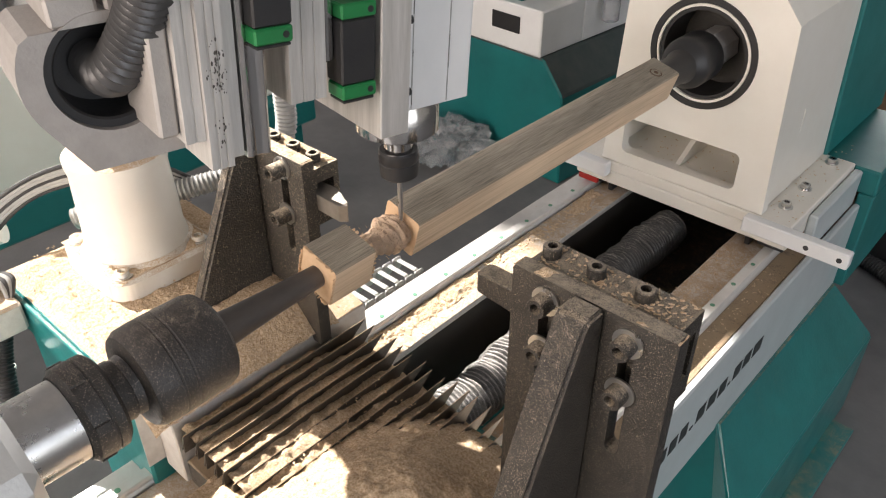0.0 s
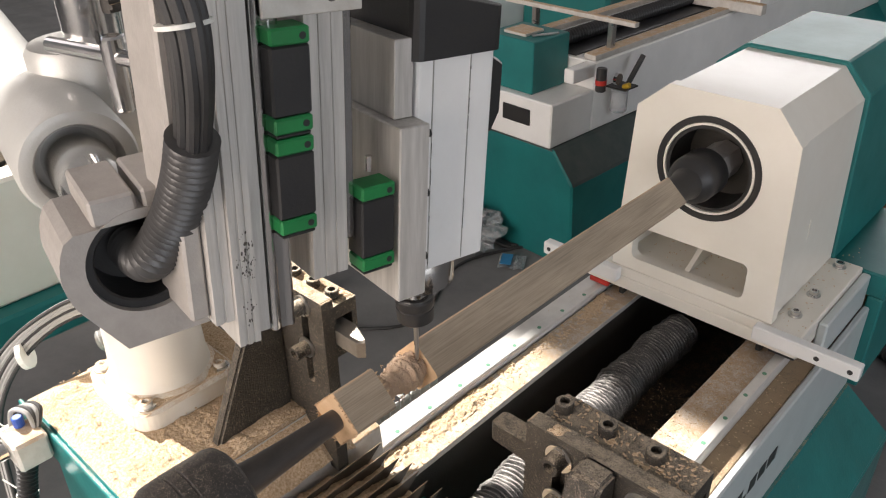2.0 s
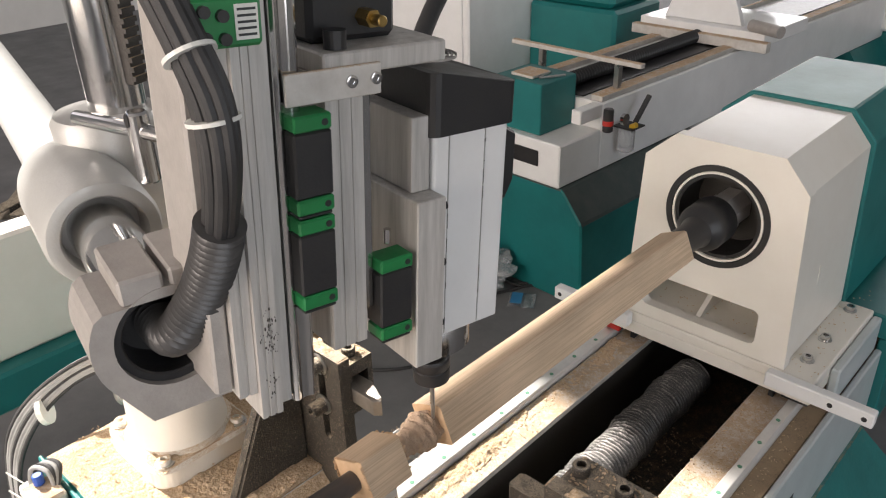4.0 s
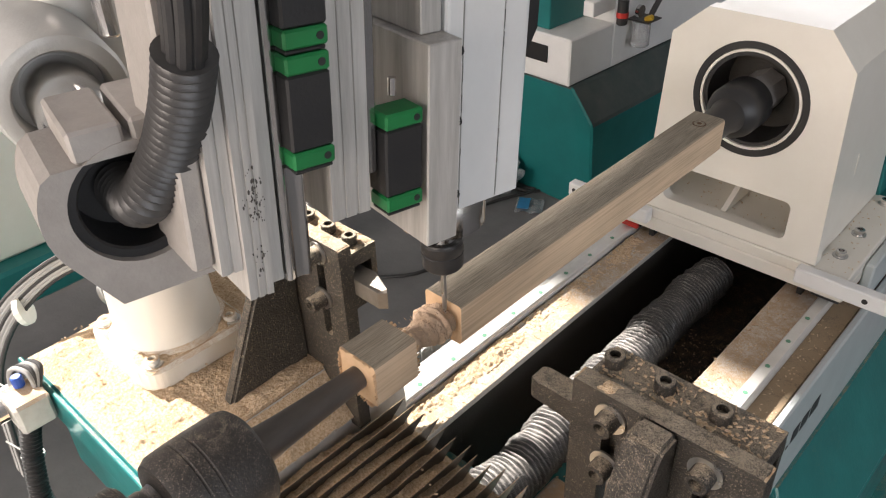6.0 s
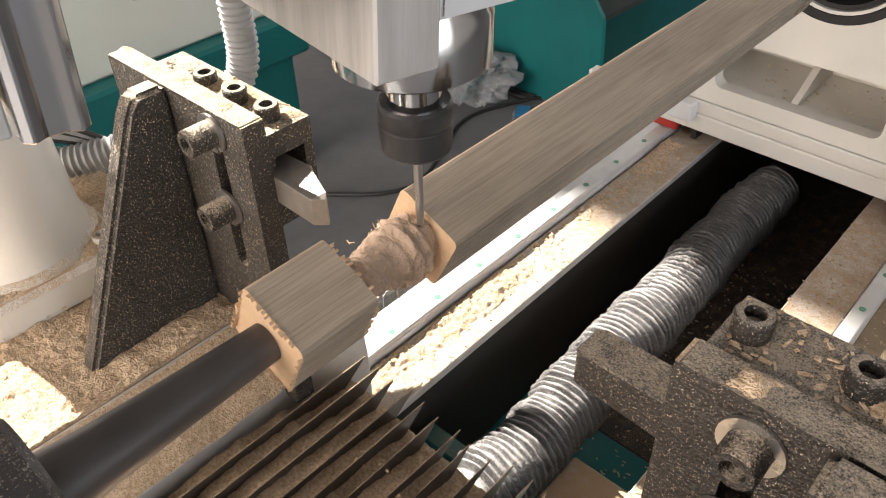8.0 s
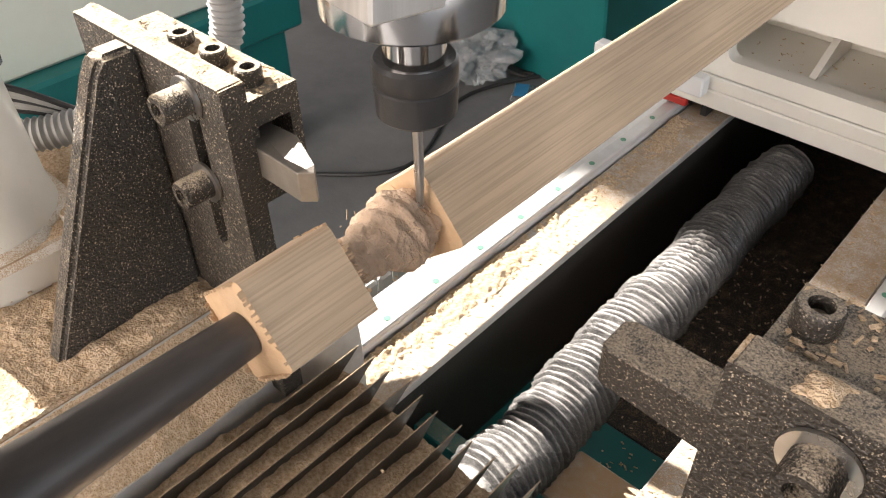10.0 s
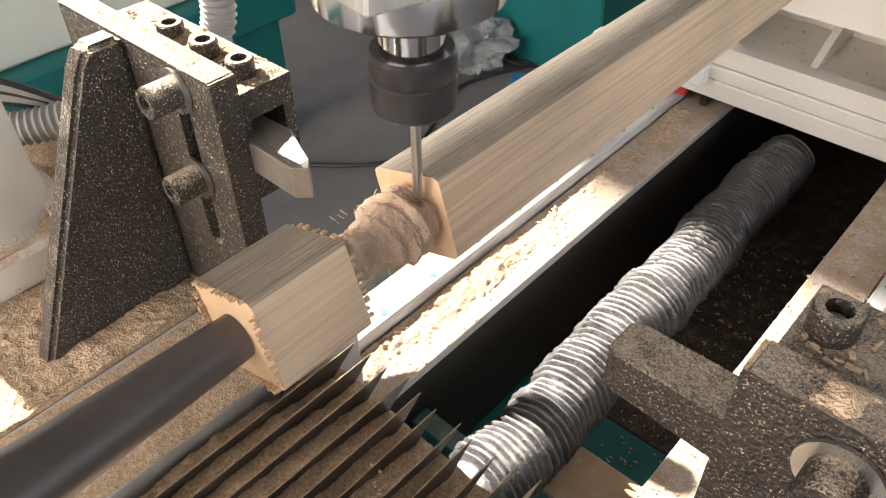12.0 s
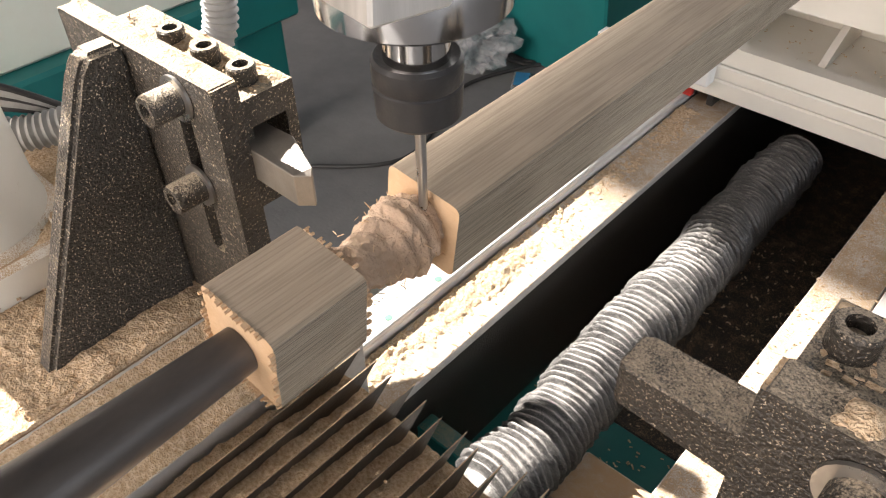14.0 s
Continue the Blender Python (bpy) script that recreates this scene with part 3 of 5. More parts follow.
def workpiece():
    wp = thing("workpiece", "square pine blank with a rough carved neck held between centres", "wood blank", Matrix.Translation((X0, 0, Z0)))

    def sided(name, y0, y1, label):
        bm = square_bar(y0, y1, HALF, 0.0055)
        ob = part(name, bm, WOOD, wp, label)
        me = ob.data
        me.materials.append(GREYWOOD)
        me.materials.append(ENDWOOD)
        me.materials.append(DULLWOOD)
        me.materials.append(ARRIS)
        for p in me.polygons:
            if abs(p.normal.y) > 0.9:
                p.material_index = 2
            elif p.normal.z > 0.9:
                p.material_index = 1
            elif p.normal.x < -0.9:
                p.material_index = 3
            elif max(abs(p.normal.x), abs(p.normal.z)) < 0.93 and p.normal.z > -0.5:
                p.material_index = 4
        return ob
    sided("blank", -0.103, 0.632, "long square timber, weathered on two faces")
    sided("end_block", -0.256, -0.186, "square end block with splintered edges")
    # splinters round the end block
    rnd = random.Random(4)
    bm = bmesh.new()
    for i in range(170):
        s = rnd.choice(((1, 0), (-1, 0), (0, 1), (0, -1)))
        u = rnd.uniform(-0.8, 0.8) * HALF
        x, z = (s[0] * HALF, u) if s[0] else (u, s[1] * HALF)
        y = -0.256 if rnd.random() < 0.7 else -0.186
        d = -1 if y < -0.25 else 1
        w, ln = rnd.uniform(0.0004, 0.0012), rnd.uniform(0.001, 0.0045)
        box(x - w, x + w, min(y, y + d * ln), max(y, y + d * ln), z - w, z + w, 0, bm)
    tagged(part("splinter_rest", bm, ENDWOOD, wp), kind="stuff")
    # rough neck: twisted, torn surface

    def wob(a, t):
        s = noise.fractal(Vector((math.cos(t) * 1.3, a * 70, math.sin(t) * 1.3)), 0.9, 2.0, 4)
        ridge = math.sin(a * 520 + 2.0 * t + 2.2 * s)
        return 1 + 0.18 * s + 0.055 * ridge + 0.05 * math.sin(2 * t + a * 40)
    prof, k = [], 110
    for i in range(k + 1):
        u = i / k
        y = -0.1865 + u * 0.0840
        r = 0.0188 + 0.0085 * math.exp(-((u - 0.74) / 0.24) ** 2) - 0.002 * math.exp(-((u - 0.25) / 0.15) ** 2)
        prof.append((y, r))
    part("carved_neck", turned(prof, 90, wobble=wob), ROUGHWOOD, wp, "torn, twisted rough-cut neck", smooth=True)
    # loose fibres on the neck
    bm = bmesh.new()
    for i in range(70):
        y, t = rnd.uniform(-0.185, -0.105), rnd.uniform(0, 6.28)
        r = 0.028
        p = Vector((r * math.cos(t), y, r * math.sin(t)))
        q = p + Vector((rnd.uniform(-1, 1), rnd.uniform(-1, 1), rnd.uniform(-1, 1))) * 0.004
        rod(p * 0.93 + Vector((0, y * 0.07, 0)), q, 0.00035, 4, bm)
    tagged(part("fibres", bm, ENDWOOD, wp), kind="stuff")
    # screw hole with a dark ring near the far end
    kn = part("knot", turned([(0, 0.0125), (0.0006, 0.0125), (0.0006, 0.0001)], 28, Matrix.Translation((0.004, 0.585, HALF)) @ pose(0, 0, 0, 90)), KNOT, wp, "dark ring stain")
    part("knot_inner", turned([(0.0006, 0.0100), (0.0010, 0.0100), (0.0010, 0.0001)], 24, Matrix.Translation((0.004, 0.585, HALF)) @ pose(0, 0, 0, 90)), GREYWOOD, kn)
    part("knot_eye", turned([(0.001, 0.0045), (0.0014, 0.0045), (0.0014, 0.0001)], 16, Matrix.Translation((0.004, 0.585, HALF)) @ pose(0, 0, 0, 90)), KNOT, kn)
    return wp


def tail_center():
    tc = thing("live_centre", "black live centre with a thick grip sleeve", "lathe centre", Matrix.Translation((X0, 0, Z0)))
    part("shaft", turned([(-0.2565, 0.0152), (-0.275, 0.0158), (-0.33, 0.0178), (-0.38, 0.0205), (-0.415, 0.0240)], 40), SHAFT, tc, "smooth black tapered shaft", smooth=True)
    part("sleeve", turned([(-0.4155, 0.050), (-0.421, 0.0575), (-0.430, 0.0605), (-0.472, 0.0612), (-0.473, 0.0604), (-0.4745, 0.0604), (-0.4755, 0.0612),
                           (-0.488, 0.0612), (-0.489, 0.0604), (-0.4905, 0.0604), (-0.4915, 0.0612), (-0.512, 0.0600), (-0.520, 0.055), (-0.523, 0.036)], 64), SLEEVE, tc, "thick black sleeve with two fine grooves", smooth=True)
    part("neck", turned([(-0.5235, 0.036), (-0.5325, 0.034), (-0.536, 0.036), (-0.55, 0.036)], 40), SLEEVE, tc, smooth=True)
    nut = part("nut", turned([(-0.5505, 0.040), (-0.551, 0.050), (-0.556, 0.0555), (-0.566, 0.0560), (-0.567, 0.0545), (-0.569, 0.0545), (-0.570, 0.0560), (-0.588, 0.0555), (-0.594, 0.050)], 64), SLEEVE, tc, "round black nut with raised keys", smooth=True)
    for k in range(6):
        t = 2 * math.pi * k / 6
        part("key", box(-0.006, 0.006, -0.5885, -0.5715, 0.0545, 0.0575, 0.001, m=pose(0, 0, 0, 0, math.degrees(t), 0)), SLEEVE, nut)
    return tc


def tailstock():
    ts = thing("tailstock", "grey painted tailstock with a steel quill", "tailstock")
    part("quill", turned([(-0.5945, 0.047), (-0.68, 0.047)], 48, Matrix.Translation((X0, 0, Z0))), STEEL, ts, "bright steel quill", smooth=True)
    prof = [(X0 - 0.13, 0.86), (X0 + 0.13, 0.86), (X0 + 0.10, 1.17), (X0 + 0.045, 1.215), (X0 - 0.045, 1.215), (X0 - 0.10, 1.17)]
    part("housing", prism(prof, -1.02, -0.655, bevel=0.012), CASTPALE, ts, "grey painted housing with rounded edges")
    part("saddle", box(X0 - 0.20, X0 + 0.20, -1.05, -0.66, 0.742, 0.859, 0.006), CASTPALE, ts)
    for s in (-1, 1):
        part("slide_block", box(X0 + s * 0.239 - 0.03, X0 + s * 0.239 + 0.03, -1.0, -0.70, 0.7255, 0.741, 0.002), BLACK, ts)
    return ts


def screw_cover():
    """Corrugated cloth sleeve over the lead screw, sagging and twisted."""
    rnd = random.Random(9)
    pts = []
    for i in range(11):
        y = -0.02 + i * 0.0885
        pts.append((0.055 + 0.0035 * math.sin(i * 1.3 + 0.6) - 0.0018 * i - 0.006 * max(0, 1 - i), y, 0.652 - 0.005 * math.sin(i * 0.9)))
    sc = thing("screw_cover", "dusty corrugated cloth cover over the lead screw", "screw cover")

    path = smooth_path(pts, 60)
    own = bmesh.new()
    rings, segs, acc = [], 36, 0.0
    for i in range(0, len(path)):
        p = path[i]
        d = (path[min(i + 1, len(path) - 1)] - path[max(i - 1, 0)]).normalized()
        side = d.cross(Vector((0, 0, 1))).normalized()
        top = side.cross(d)
        y = p.y
        bulge = 0.0018 * math.sin(y * 34 + 1.0) + 0.0015 * math.sin(y * 71)
        ring = []
        for k in range(segs):
            t = 2 * math.pi * k / segs
            ph = y / 0.0105 * 2 * math.pi + 0.5 * math.sin(2 * t + y * 20) + 0.8 * math.sin(t + y * 9) + 1.2 * noise.noise(Vector((math.cos(t), y * 18, math.sin(t))))
            saw = (1 - abs(math.sin(ph / 2)) ** 0.8) * (0.90 + 0.45 * noise.noise(Vector((3.1, y * 45, math.cos(t) * 0.6))))
            r = 0.0405 + bulge + 0.0135 * saw + 0.003 * noise.noise(Vector((math.cos(t) * 2, y * 30, math.sin(t) * 2 + 5)))
            ring.append(own.verts.new(p + side * r * math.cos(t) + top * r * math.sin(t)))
        rings.append(ring)
    for a, b in zip(rings, rings[1:]):
        for k in range(segs):
            own.faces.new((a[k], a[(k + 1) % segs], b[(k + 1) % segs], b[k]))
    own.faces.new(rings[0])
    part("sleeve", own, COVER, sc, smooth=False).data.materials.append(COVERSHADED)
    for p in bpy.data.meshes["sleeve" if "sleeve.001" not in bpy.data.meshes else "sleeve.001"].polygons:
        p.use_smooth = True
        c = p.center
        # far end: darker, less dusty copy with the headstock's shade in its colour
        if c.y + 0.10 * noise.noise(Vector((c.x * 25, c.y * 25, c.z * 25))) > 0.53:
            p.material_index = 1
    part("lead_screw", rod((0.055, -1.2, 0.655), (0.055, -0.021, 0.655), 0.016, 20), STEEL, sc)
    return sc


# ---- carriage: pleated cover, worktable, tool brackets ----
def pleated_cover():
    pc = thing("pleated_cover", "dark pleated dust cover choked with sawdust", "dust cover")
    rnd = random.Random(2)
    n, xa, pitch = 16, -0.092, 0.0232
    for i in range(n):
        x = xa + i * pitch
        sag = 0.0 - 0.0022 * i
        zr, zv = 0.860 + sag + rnd.uniform(-0.004, 0.004), 0.826 + sag
        lean = 0.010 + rnd.uniform(-0.003, 0.003)
        ya, yb = -0.425 + rnd.uniform(-0.006, 0.006), -0.078 + rnd.uniform(-0.005, 0.007)
        t = 0.0011
        bm = bmesh.new()
        rows = []
        m = 14
        for j in range(m + 1):
            u = j / m
            y = ya + (yb - ya) * u
            wv = 0.0006 * math.sin(u * 3 + i * 1.7)
            ridge_y = y + (0.012 if j == m else 0)
            low_y = y - (0.022 if j == m else 0)
            rows.append([bm.verts.new(c) for c in (
                (x + 0.006, low_y, zv), (x + pitch * 0.34 + lean + wv, ridge_y, zr), (x + pitch * 0.34 + lean + wv + t, ridge_y, zr - 0.0004), (x + pitch * 0.62, low_y, zv - 0.003),
                (x + pitch * 0.62 - t * 1.6, low_y, zv - 0.004), (x + pitch * 0.34 + lean + wv, ridge_y, zr - t * 2.4), (x + 0.006 + t * 1.6, low_y, zv - 0.001))])
        for a, b in zip(rows, rows[1:]):
            for k in range(7):
                bm.faces.new((a[k], a[(k + 1) % 7], b[(k + 1) % 7], b[k]))
        for r in (rows[0], rows[-1]):
            bm.faces.new((r[0], r[1], r[5], r[6]))
            bm.faces.new((r[1], r[2], r[3], r[4], r[5]))
        part("pleat", bm, PLEAT, pc)
    part("end_frame", prism([(-0.150, 0.868), (-0.146, 0.880), (-0.098, 0.868), (-0.094, 0.832), (-0.094, 0.745), (-0.150, 0.745)], -0.432, -0.045, bevel=0.002), DUSTYSTEEL, pc, "dusty steel end frame")
    part("carrier", box(-0.093, 0.36, -0.425, -0.12, 0.742, 0.790, 0.002), BLACKIRON, pc)
    return pc


def mound():
    def h(x, y):
        base = 0.810 + 0.088 * math.exp(-(((x - 0.235) / 0.135) ** 2 + ((y + 0.29) / 0.135) ** 2)) + 0.030 * math.exp(-(((x - 0.12) / 0.09) ** 2 + ((y + 0.43) / 0.08) ** 2))
        return base + 0.008 * fbm(x, y, 14, 3) + 0.004 * fbm(x, y, 60, 8) + 0.002 * fbm(x, y, 260, 9) - 0.15 * max(0, 0.055 - x) - 0.35 * max(0, y + 0.13)
    heap("sawdust_mound", -0.03, 0.40, -0.55, -0.10, h, 0.003, SAWDUST, "heap of fine sawdust burying the dust cover", "sawdust")
    # chips caught between the pleats
    def h2(x, y):
        return 0.8515 - 0.092 * (x + 0.09) + 0.010 * fbm(x, y, 11, 12) + 0.004 * fbm(x, y, 70, 14) + 0.002 * fbm(x, y, 240, 15) - 0.16 * max(0, y + 0.22 + 0.25 * max(0, x))
    heap("sawdust_fill", -0.092, 0.27, -0.42, -0.085, h2, 0.0032, SAWDUST, "sawdust lodged between the pleats", "sawdust")


def worktable():
    wt = thing("worktable", "teal worktable covered in sawdust", "worktable")
    part("top", box(-0.545, -0.152, -0.470, -0.118, 0.905, 0.944, 0.004), TEAL, wt, "teal table plate")
    part("skirt", box(-0.530, -0.160, -0.455, -0.130, 0.70, 0.904, 0.004), TEAL, wt)
    part("leg", box(-0.50, -0.20, -0.42, -0.15, 0.0, 0.699, 0.01), TEAL, wt)
    part("rim", box(-0.552, -0.150, -0.478, -0.4705, 0.880, 0.946, 0.002), TEAL, wt)
    part("edge_plate", box(-0.1515, -0.1502, -0.46, -0.12, 0.76, 0.9445, 0), DUSTYSTEEL, wt)
    part("flange_bar", box(-0.24, 0.0, -0.60, -0.47, 0.66, 0.69, 0.003), DUSTYSTEEL, wt)

    def h(x, y):
        edge = min(x + 0.535, y + 0.462, -0.122 - y)
        return 0.9445 + min(0.012, 0.5 * max(0, edge)) * (0.75 + 0.5 * fbm(x, y, 9, 4)) + (0.0022 * fbm(x, y, 55, 7) + 0.0022 * fbm(x, y, 190, 9)) * (1 if edge > 0.01 else 0.2)
    heap("sawdust_bed", -0.540, -0.149, -0.466, -0.120, h, 0.0022, SAWDUST, "deep loose sawdust on the worktable", "sawdust")


def dust_slope():
    def h(x, y):
        edge = min(y + 0.455, -0.115 - y)
        u = (x + 0.156) / 0.066
        return 0.951 - 0.073 * u ** 0.85 + 0.004 * fbm(x, y, 22, 41) + 0.0022 * fbm(x, y, 120, 42) - 0.5 * max(0, 0.012 - edge)
    heap("sawdust_slope", -0.156, -0.090, -0.46, -0.11, h, 0.0025, SAWDUST, "sawdust sloping from the table down to the dust cover", "sawdust")


def tool_bracket(name, label, iron, s, rib_x, rib_w, plate, yp, z_plate, holder, z_holder, slots, screw_z, screw_h, clamps, tool):
    """Slotted tool bracket; s: +1 when its tool points towards +x. plate: its two x; holder: x and y from, to."""
    tb = thing(name, label, "tool bracket")
    a, b = plate
    holes = [rounded(c - 0.0085, c + 0.0085, 1.03, z_plate - 0.012, 0.008, 3) for c in slots]
    pl = plate_with_holes([(a, 0.86), (b, 0.86), (b, z_plate - 0.003), (b - 0.003, z_plate), (a + 0.003, z_plate), (a, z_plate - 0.003)], holes, yp, yp + 0.022)
    part("slotted_plate", pl, iron, tb, "slotted cast plate")
    rib = prism([(yp - 0.0005, 0.86), (yp - 0.185, 0.86), (yp - 0.172, 0.90), (yp - 0.040, z_plate - 0.010), (yp - 0.030, z_plate + 0.002), (yp - 0.0005, z_plate + 0.002)],
                rib_x - rib_w / 2, rib_x + rib_w / 2, "x")
    bmesh.ops.bevel(rib, geom=rib.edges[:], offset=0.0045, segments=3, affect="EDGES")
    part("rib", rib, iron, tb, "sloping stiffening rib", smooth=True)
    xa, xb, yb0, yb1 = holder
    z0, z1 = z_holder
    bm = plate_with_holes([(yb0, z0), (yb1, z0), (yb1, z1), (yb0, z1)], [[(yb0 + 0.011, z0 + 0.030), (yb1 - 0.010, z0 + 0.030), (yb1 - 0.010, z1 - 0.024), (yb0 + 0.011, z1 - 0.024)]], 0, 1)
    for v in bm.verts:
        v.co = Vector((xa + (xb - xa) * v.co.y, v.co.x, v.co.z))
    part("tool_holder", bm, iron, tb, "square tool holder block")
    ym = (yb0 + yb1) / 2
    for x in clamps:
        bolt("clamp_screw", (x, ym, z1 + 0.0002), (0, 0, 1), 0.0112, 0.014, iron, tb, washer=False)
    for c in slots:
        for z in screw_z:
            bolt("plate_screw", (c, yp - 0.0016, z), (0, -1, 0), 0.0125, screw_h, iron, tb)

    def layer(x0, x1, y0, y1, z, seed):
        def top(x, y):
            edge = min(x - x0, x1 - x, y - y0, y1 - y)
            return z + min(0.005, 0.7 * max(0, edge)) * max(-0.3, (0.10 if s > 0 else -0.62) + 1.9 * fbm(x, y, 24, seed)) + 0.0015 * fbm(x, y, 140, 3) * (edge > 0.002)
        heap("sawdust_layer", x0, x1, y0, y1, top, 0.0025, SAWDUST, "", "", tb)
    layer(a, b, yp, yp + 0.0215, z_plate - 0.0005, 21)
    layer(min(xa, xb), max(xa, xb), yb0, yb1, z1 - 0.0005, 23)
    # cutting tool
    tipx, ty0, ty1, tz0, tz1 = tool
    x_in = xb - s * 0.05
    if s > 0:
        bm = prism([(x_in, ty0), (tipx - 0.010, ty0 - 0.002), (tipx, ty0 + 0.007), (tipx - 0.004, ty0 + 0.011), (tipx - 0.045, ty1), (x_in, ty1)], tz0, tz1, "z")
        for v in bm.verts:
            if v.co.z > (tz0 + tz1) / 2 and v.co.x > tipx - 0.05 and v.co.y > ty0 + 0.009:
                v.co.z += 0.004
        bmesh.ops.bevel(bm, geom=bm.edges[:], offset=0.0007, segments=1, affect="EDGES")
        part("cutting_tool", bm, TOOLSTEEL, tb, "ground steel turning tool")
    else:
        bm = prism([(x_in, ty0), (x_in, ty1), (tipx + 0.006, ty1), (tipx, ty1 - 0.004), (tipx, ty0 + 0.003), (tipx + 0.004, ty0)], tz0, tz1, "z", bevel=0.001)
        # hollow ground underside
        for v in bm.verts:
            if v.co.z < (tz0 + tz1) / 2 and v.co.x < tipx + 0.02:
                v.co.z += 0.010
        part("cutting_tool", bm, iron, tb, "blunt iron turning tool with a hollow underside")
    return tb


# ---- radial arm and carving head ----
PX, PY = -0.390, -0.285


def pedestal():
    pd = thing("column_pedestal", "cream painted column pedestal bolted to the table", "pedestal", Matrix.Translation((PX, PY, 0)))
    pts = rounded(-0.100, 0.100, -0.095, 0.095, 0.035)
    part("flange", prism(pts, 0.946, 0.990, "z", bevel=0.006), CREAMDUST, pd, "rounded square flange")
    def drift(x, y):
        edge = min(0.092 - abs(x), 0.088 - abs(y), 0.145 - abs(x) - abs(y) + 0.0)
        return 0.9902 + min(0.006, 0.4 * max(0, edge)) * max(0, 0.55 + 1.6 * fbm(x, y, 16, 31)) + 0.0012 * fbm(x, y, 200, 4) * (edge > 0.004) - (0.002 if edge < 0.002 else 0)
    heap("sawdust_drift", -0.094, 0.094, -0.090, 0.090, drift, 0.0035, SAWDUST, "", "", pd)
    m = pose(0, 0, 0, 90)
    part("post", turned([(0.9905, 0.092), (0.998, 0.084), (1.02, 0.080), (1.135, 0.076), (1.150, 0.079), (1.162, 0.079), (1.165, 0.074), (1.165, 0.046)], 56, m), CREAMDUST, pd, "thick round cream post", smooth=True)
    part("ear", box(-0.095, -0.070, -0.03, 0.03, 1.09, 1.16, 0.006), CREAMDUST, pd)
    for sx, sy in ((-1, -1), (1, 1), (-1, 1), (1, -1)):
        bolt("anchor_bolt", (sx * 0.074, sy * 0.070, 0.9905), (0, 0, 1), 0.011, 0.010, CREAMDUST, pd)
    part("collar", turned([(1.1655, 0.0425), (1.50, 0.0425)], 48, m), CHROME, pd, "bright steel neck", smooth=True)
    part("column", turned([(1.501, 0.0400), (2.35, 0.0400)], 48, Matrix.Translation((0, 0.02, 0)) @ m), CHROME, pd, "bright steel column", smooth=True)
    rack = box(-0.012, 0.012, -0.052, -0.038, 1.60, 2.35, 0)
    for k in range(56):
        box(-0.012, 0.012, -0.057, -0.051, 1.605 + k * 0.013, 1.612 + k * 0.013, 0, rack)
    rack.transform(Matrix.Translation((0, 0.02, 0)) @ pose(0, 0, 0, 0, 0, 109))
    part("rack", rack, BLACKIRON, pd, "black toothed rack")
    return pd


ARM = Matrix.Translation((PX, PY, 1.461)) @ pose(0, 0, 0, 0, 0, -13.0)


def radial_arm():
    ra = thing("radial_arm", "grey cast radial arm with a bright horizontal shaft", "machine arm", ARM)
    yo = -0.067                  # the shaft passes in front of the column
    m = Matrix.Translation((0, yo, 0)) @ pose(0, 0, 0, 0, 0, -90)
    part("boss", turned([(-0.055, 0.046), (-0.04, 0.052), (-0.025, 0.064), (-0.005, 0.071), (0.02, 0.073), (0.185, 0.073), (0.196, 0.069), (0.199, 0.062), (0.198, 0.054), (0.193, 0.051), (0.165, 0.049)], 56, m), CASTPALE, ra, "pale cast boss round the shaft", smooth=True)
    part("column_clamp", turned([(-0.09, 0.070), (-0.08, 0.076), (0.09, 0.076), (0.10, 0.070)], 48, pose(0, 0, 0, 90)), CASTPALE, ra, smooth=True)
    part("tube", turned([(-1.3, 0.0455), (-0.0555, 0.0455)], 48, m), CASTPALE, ra, "pale painted tube", smooth=True)
    part("shaft", turned([(-0.07, 0.040), (0.40, 0.040)], 48, m), CHROME, ra, "bright steel shaft", smooth=True)
    part("locking_handle", rod((0.095, -0.053, 0.125), (0.285, 0.042, 0.125), 0.010, 16, bevel=0.002), CHROME, ra, "bright locking lever")
    part("grip", rod((0.200, -0.001, 0.058), (0.200, -0.001, 0.150), 0.0140, 24, bevel=0.003), CHROME, ra, "round chrome grip")
    # clamp head at the end of the shaft
    outline = [(-0.036, -0.092), (0.072, -0.092), (0.072, -0.082), (0.112, -0.082), (0.112, 0.045), (-0.058, 0.045)]
    outline += [(0.078 * math.cos(radians(a)), 0.078 * math.sin(radians(a))) for a in range(150, 216, 8)]
    hole = [(0.056 * math.cos(t), 0.056 * math.sin(t)) for t in [2 * math.pi * i / 40 for i in range(40)]]
    own = plate_with_holes(outline, [hole], 0.375, 0.470)
    for v in own.verts:
        v.co = Vector((v.co.y, yo + v.co.x, v.co.z))
    part("clamp", own, CAST, ra, "grey cast clamp with a round bore")
    part("bore_lip", turned([(0.412, 0.0001), (0.412, 0.046), (0.461, 0.046), (0.463, 0.048), (0.463, 0.0555), (0.405, 0.0555), (0.405, 0.0001)], 40, m), BLACK, ra, smooth=True)
    part("clamp_lug", box(0.376, 0.469, yo - 0.040, yo + 0.003, 0.0455, 0.073, 0.003), CAST, ra)
    part("clamp_lug", box(0.376, 0.469, yo + 0.009, yo + 0.055, 0.0455, 0.073, 0.003), CAST, ra)
    for x in (0.395, 0.450):
        bolt("clamp_screw", (x, yo + 0.056, 0.062), (0, 1, 0), 0.010, 0.014, BLACK, ra, washer=False)
    bolt("set_screw", (0.44, yo + 0.092, -0.0825), (0, 0, -1), 0.011, 0.014, BLACK, ra, washer=False)
    return ra


HEAD = Matrix.Translation((0.154, -0.220, 1.336)) @ pose(0, 0, 0, 0, 0, -9) @ pose(0, 0, 0, -3.7, 0, 0)


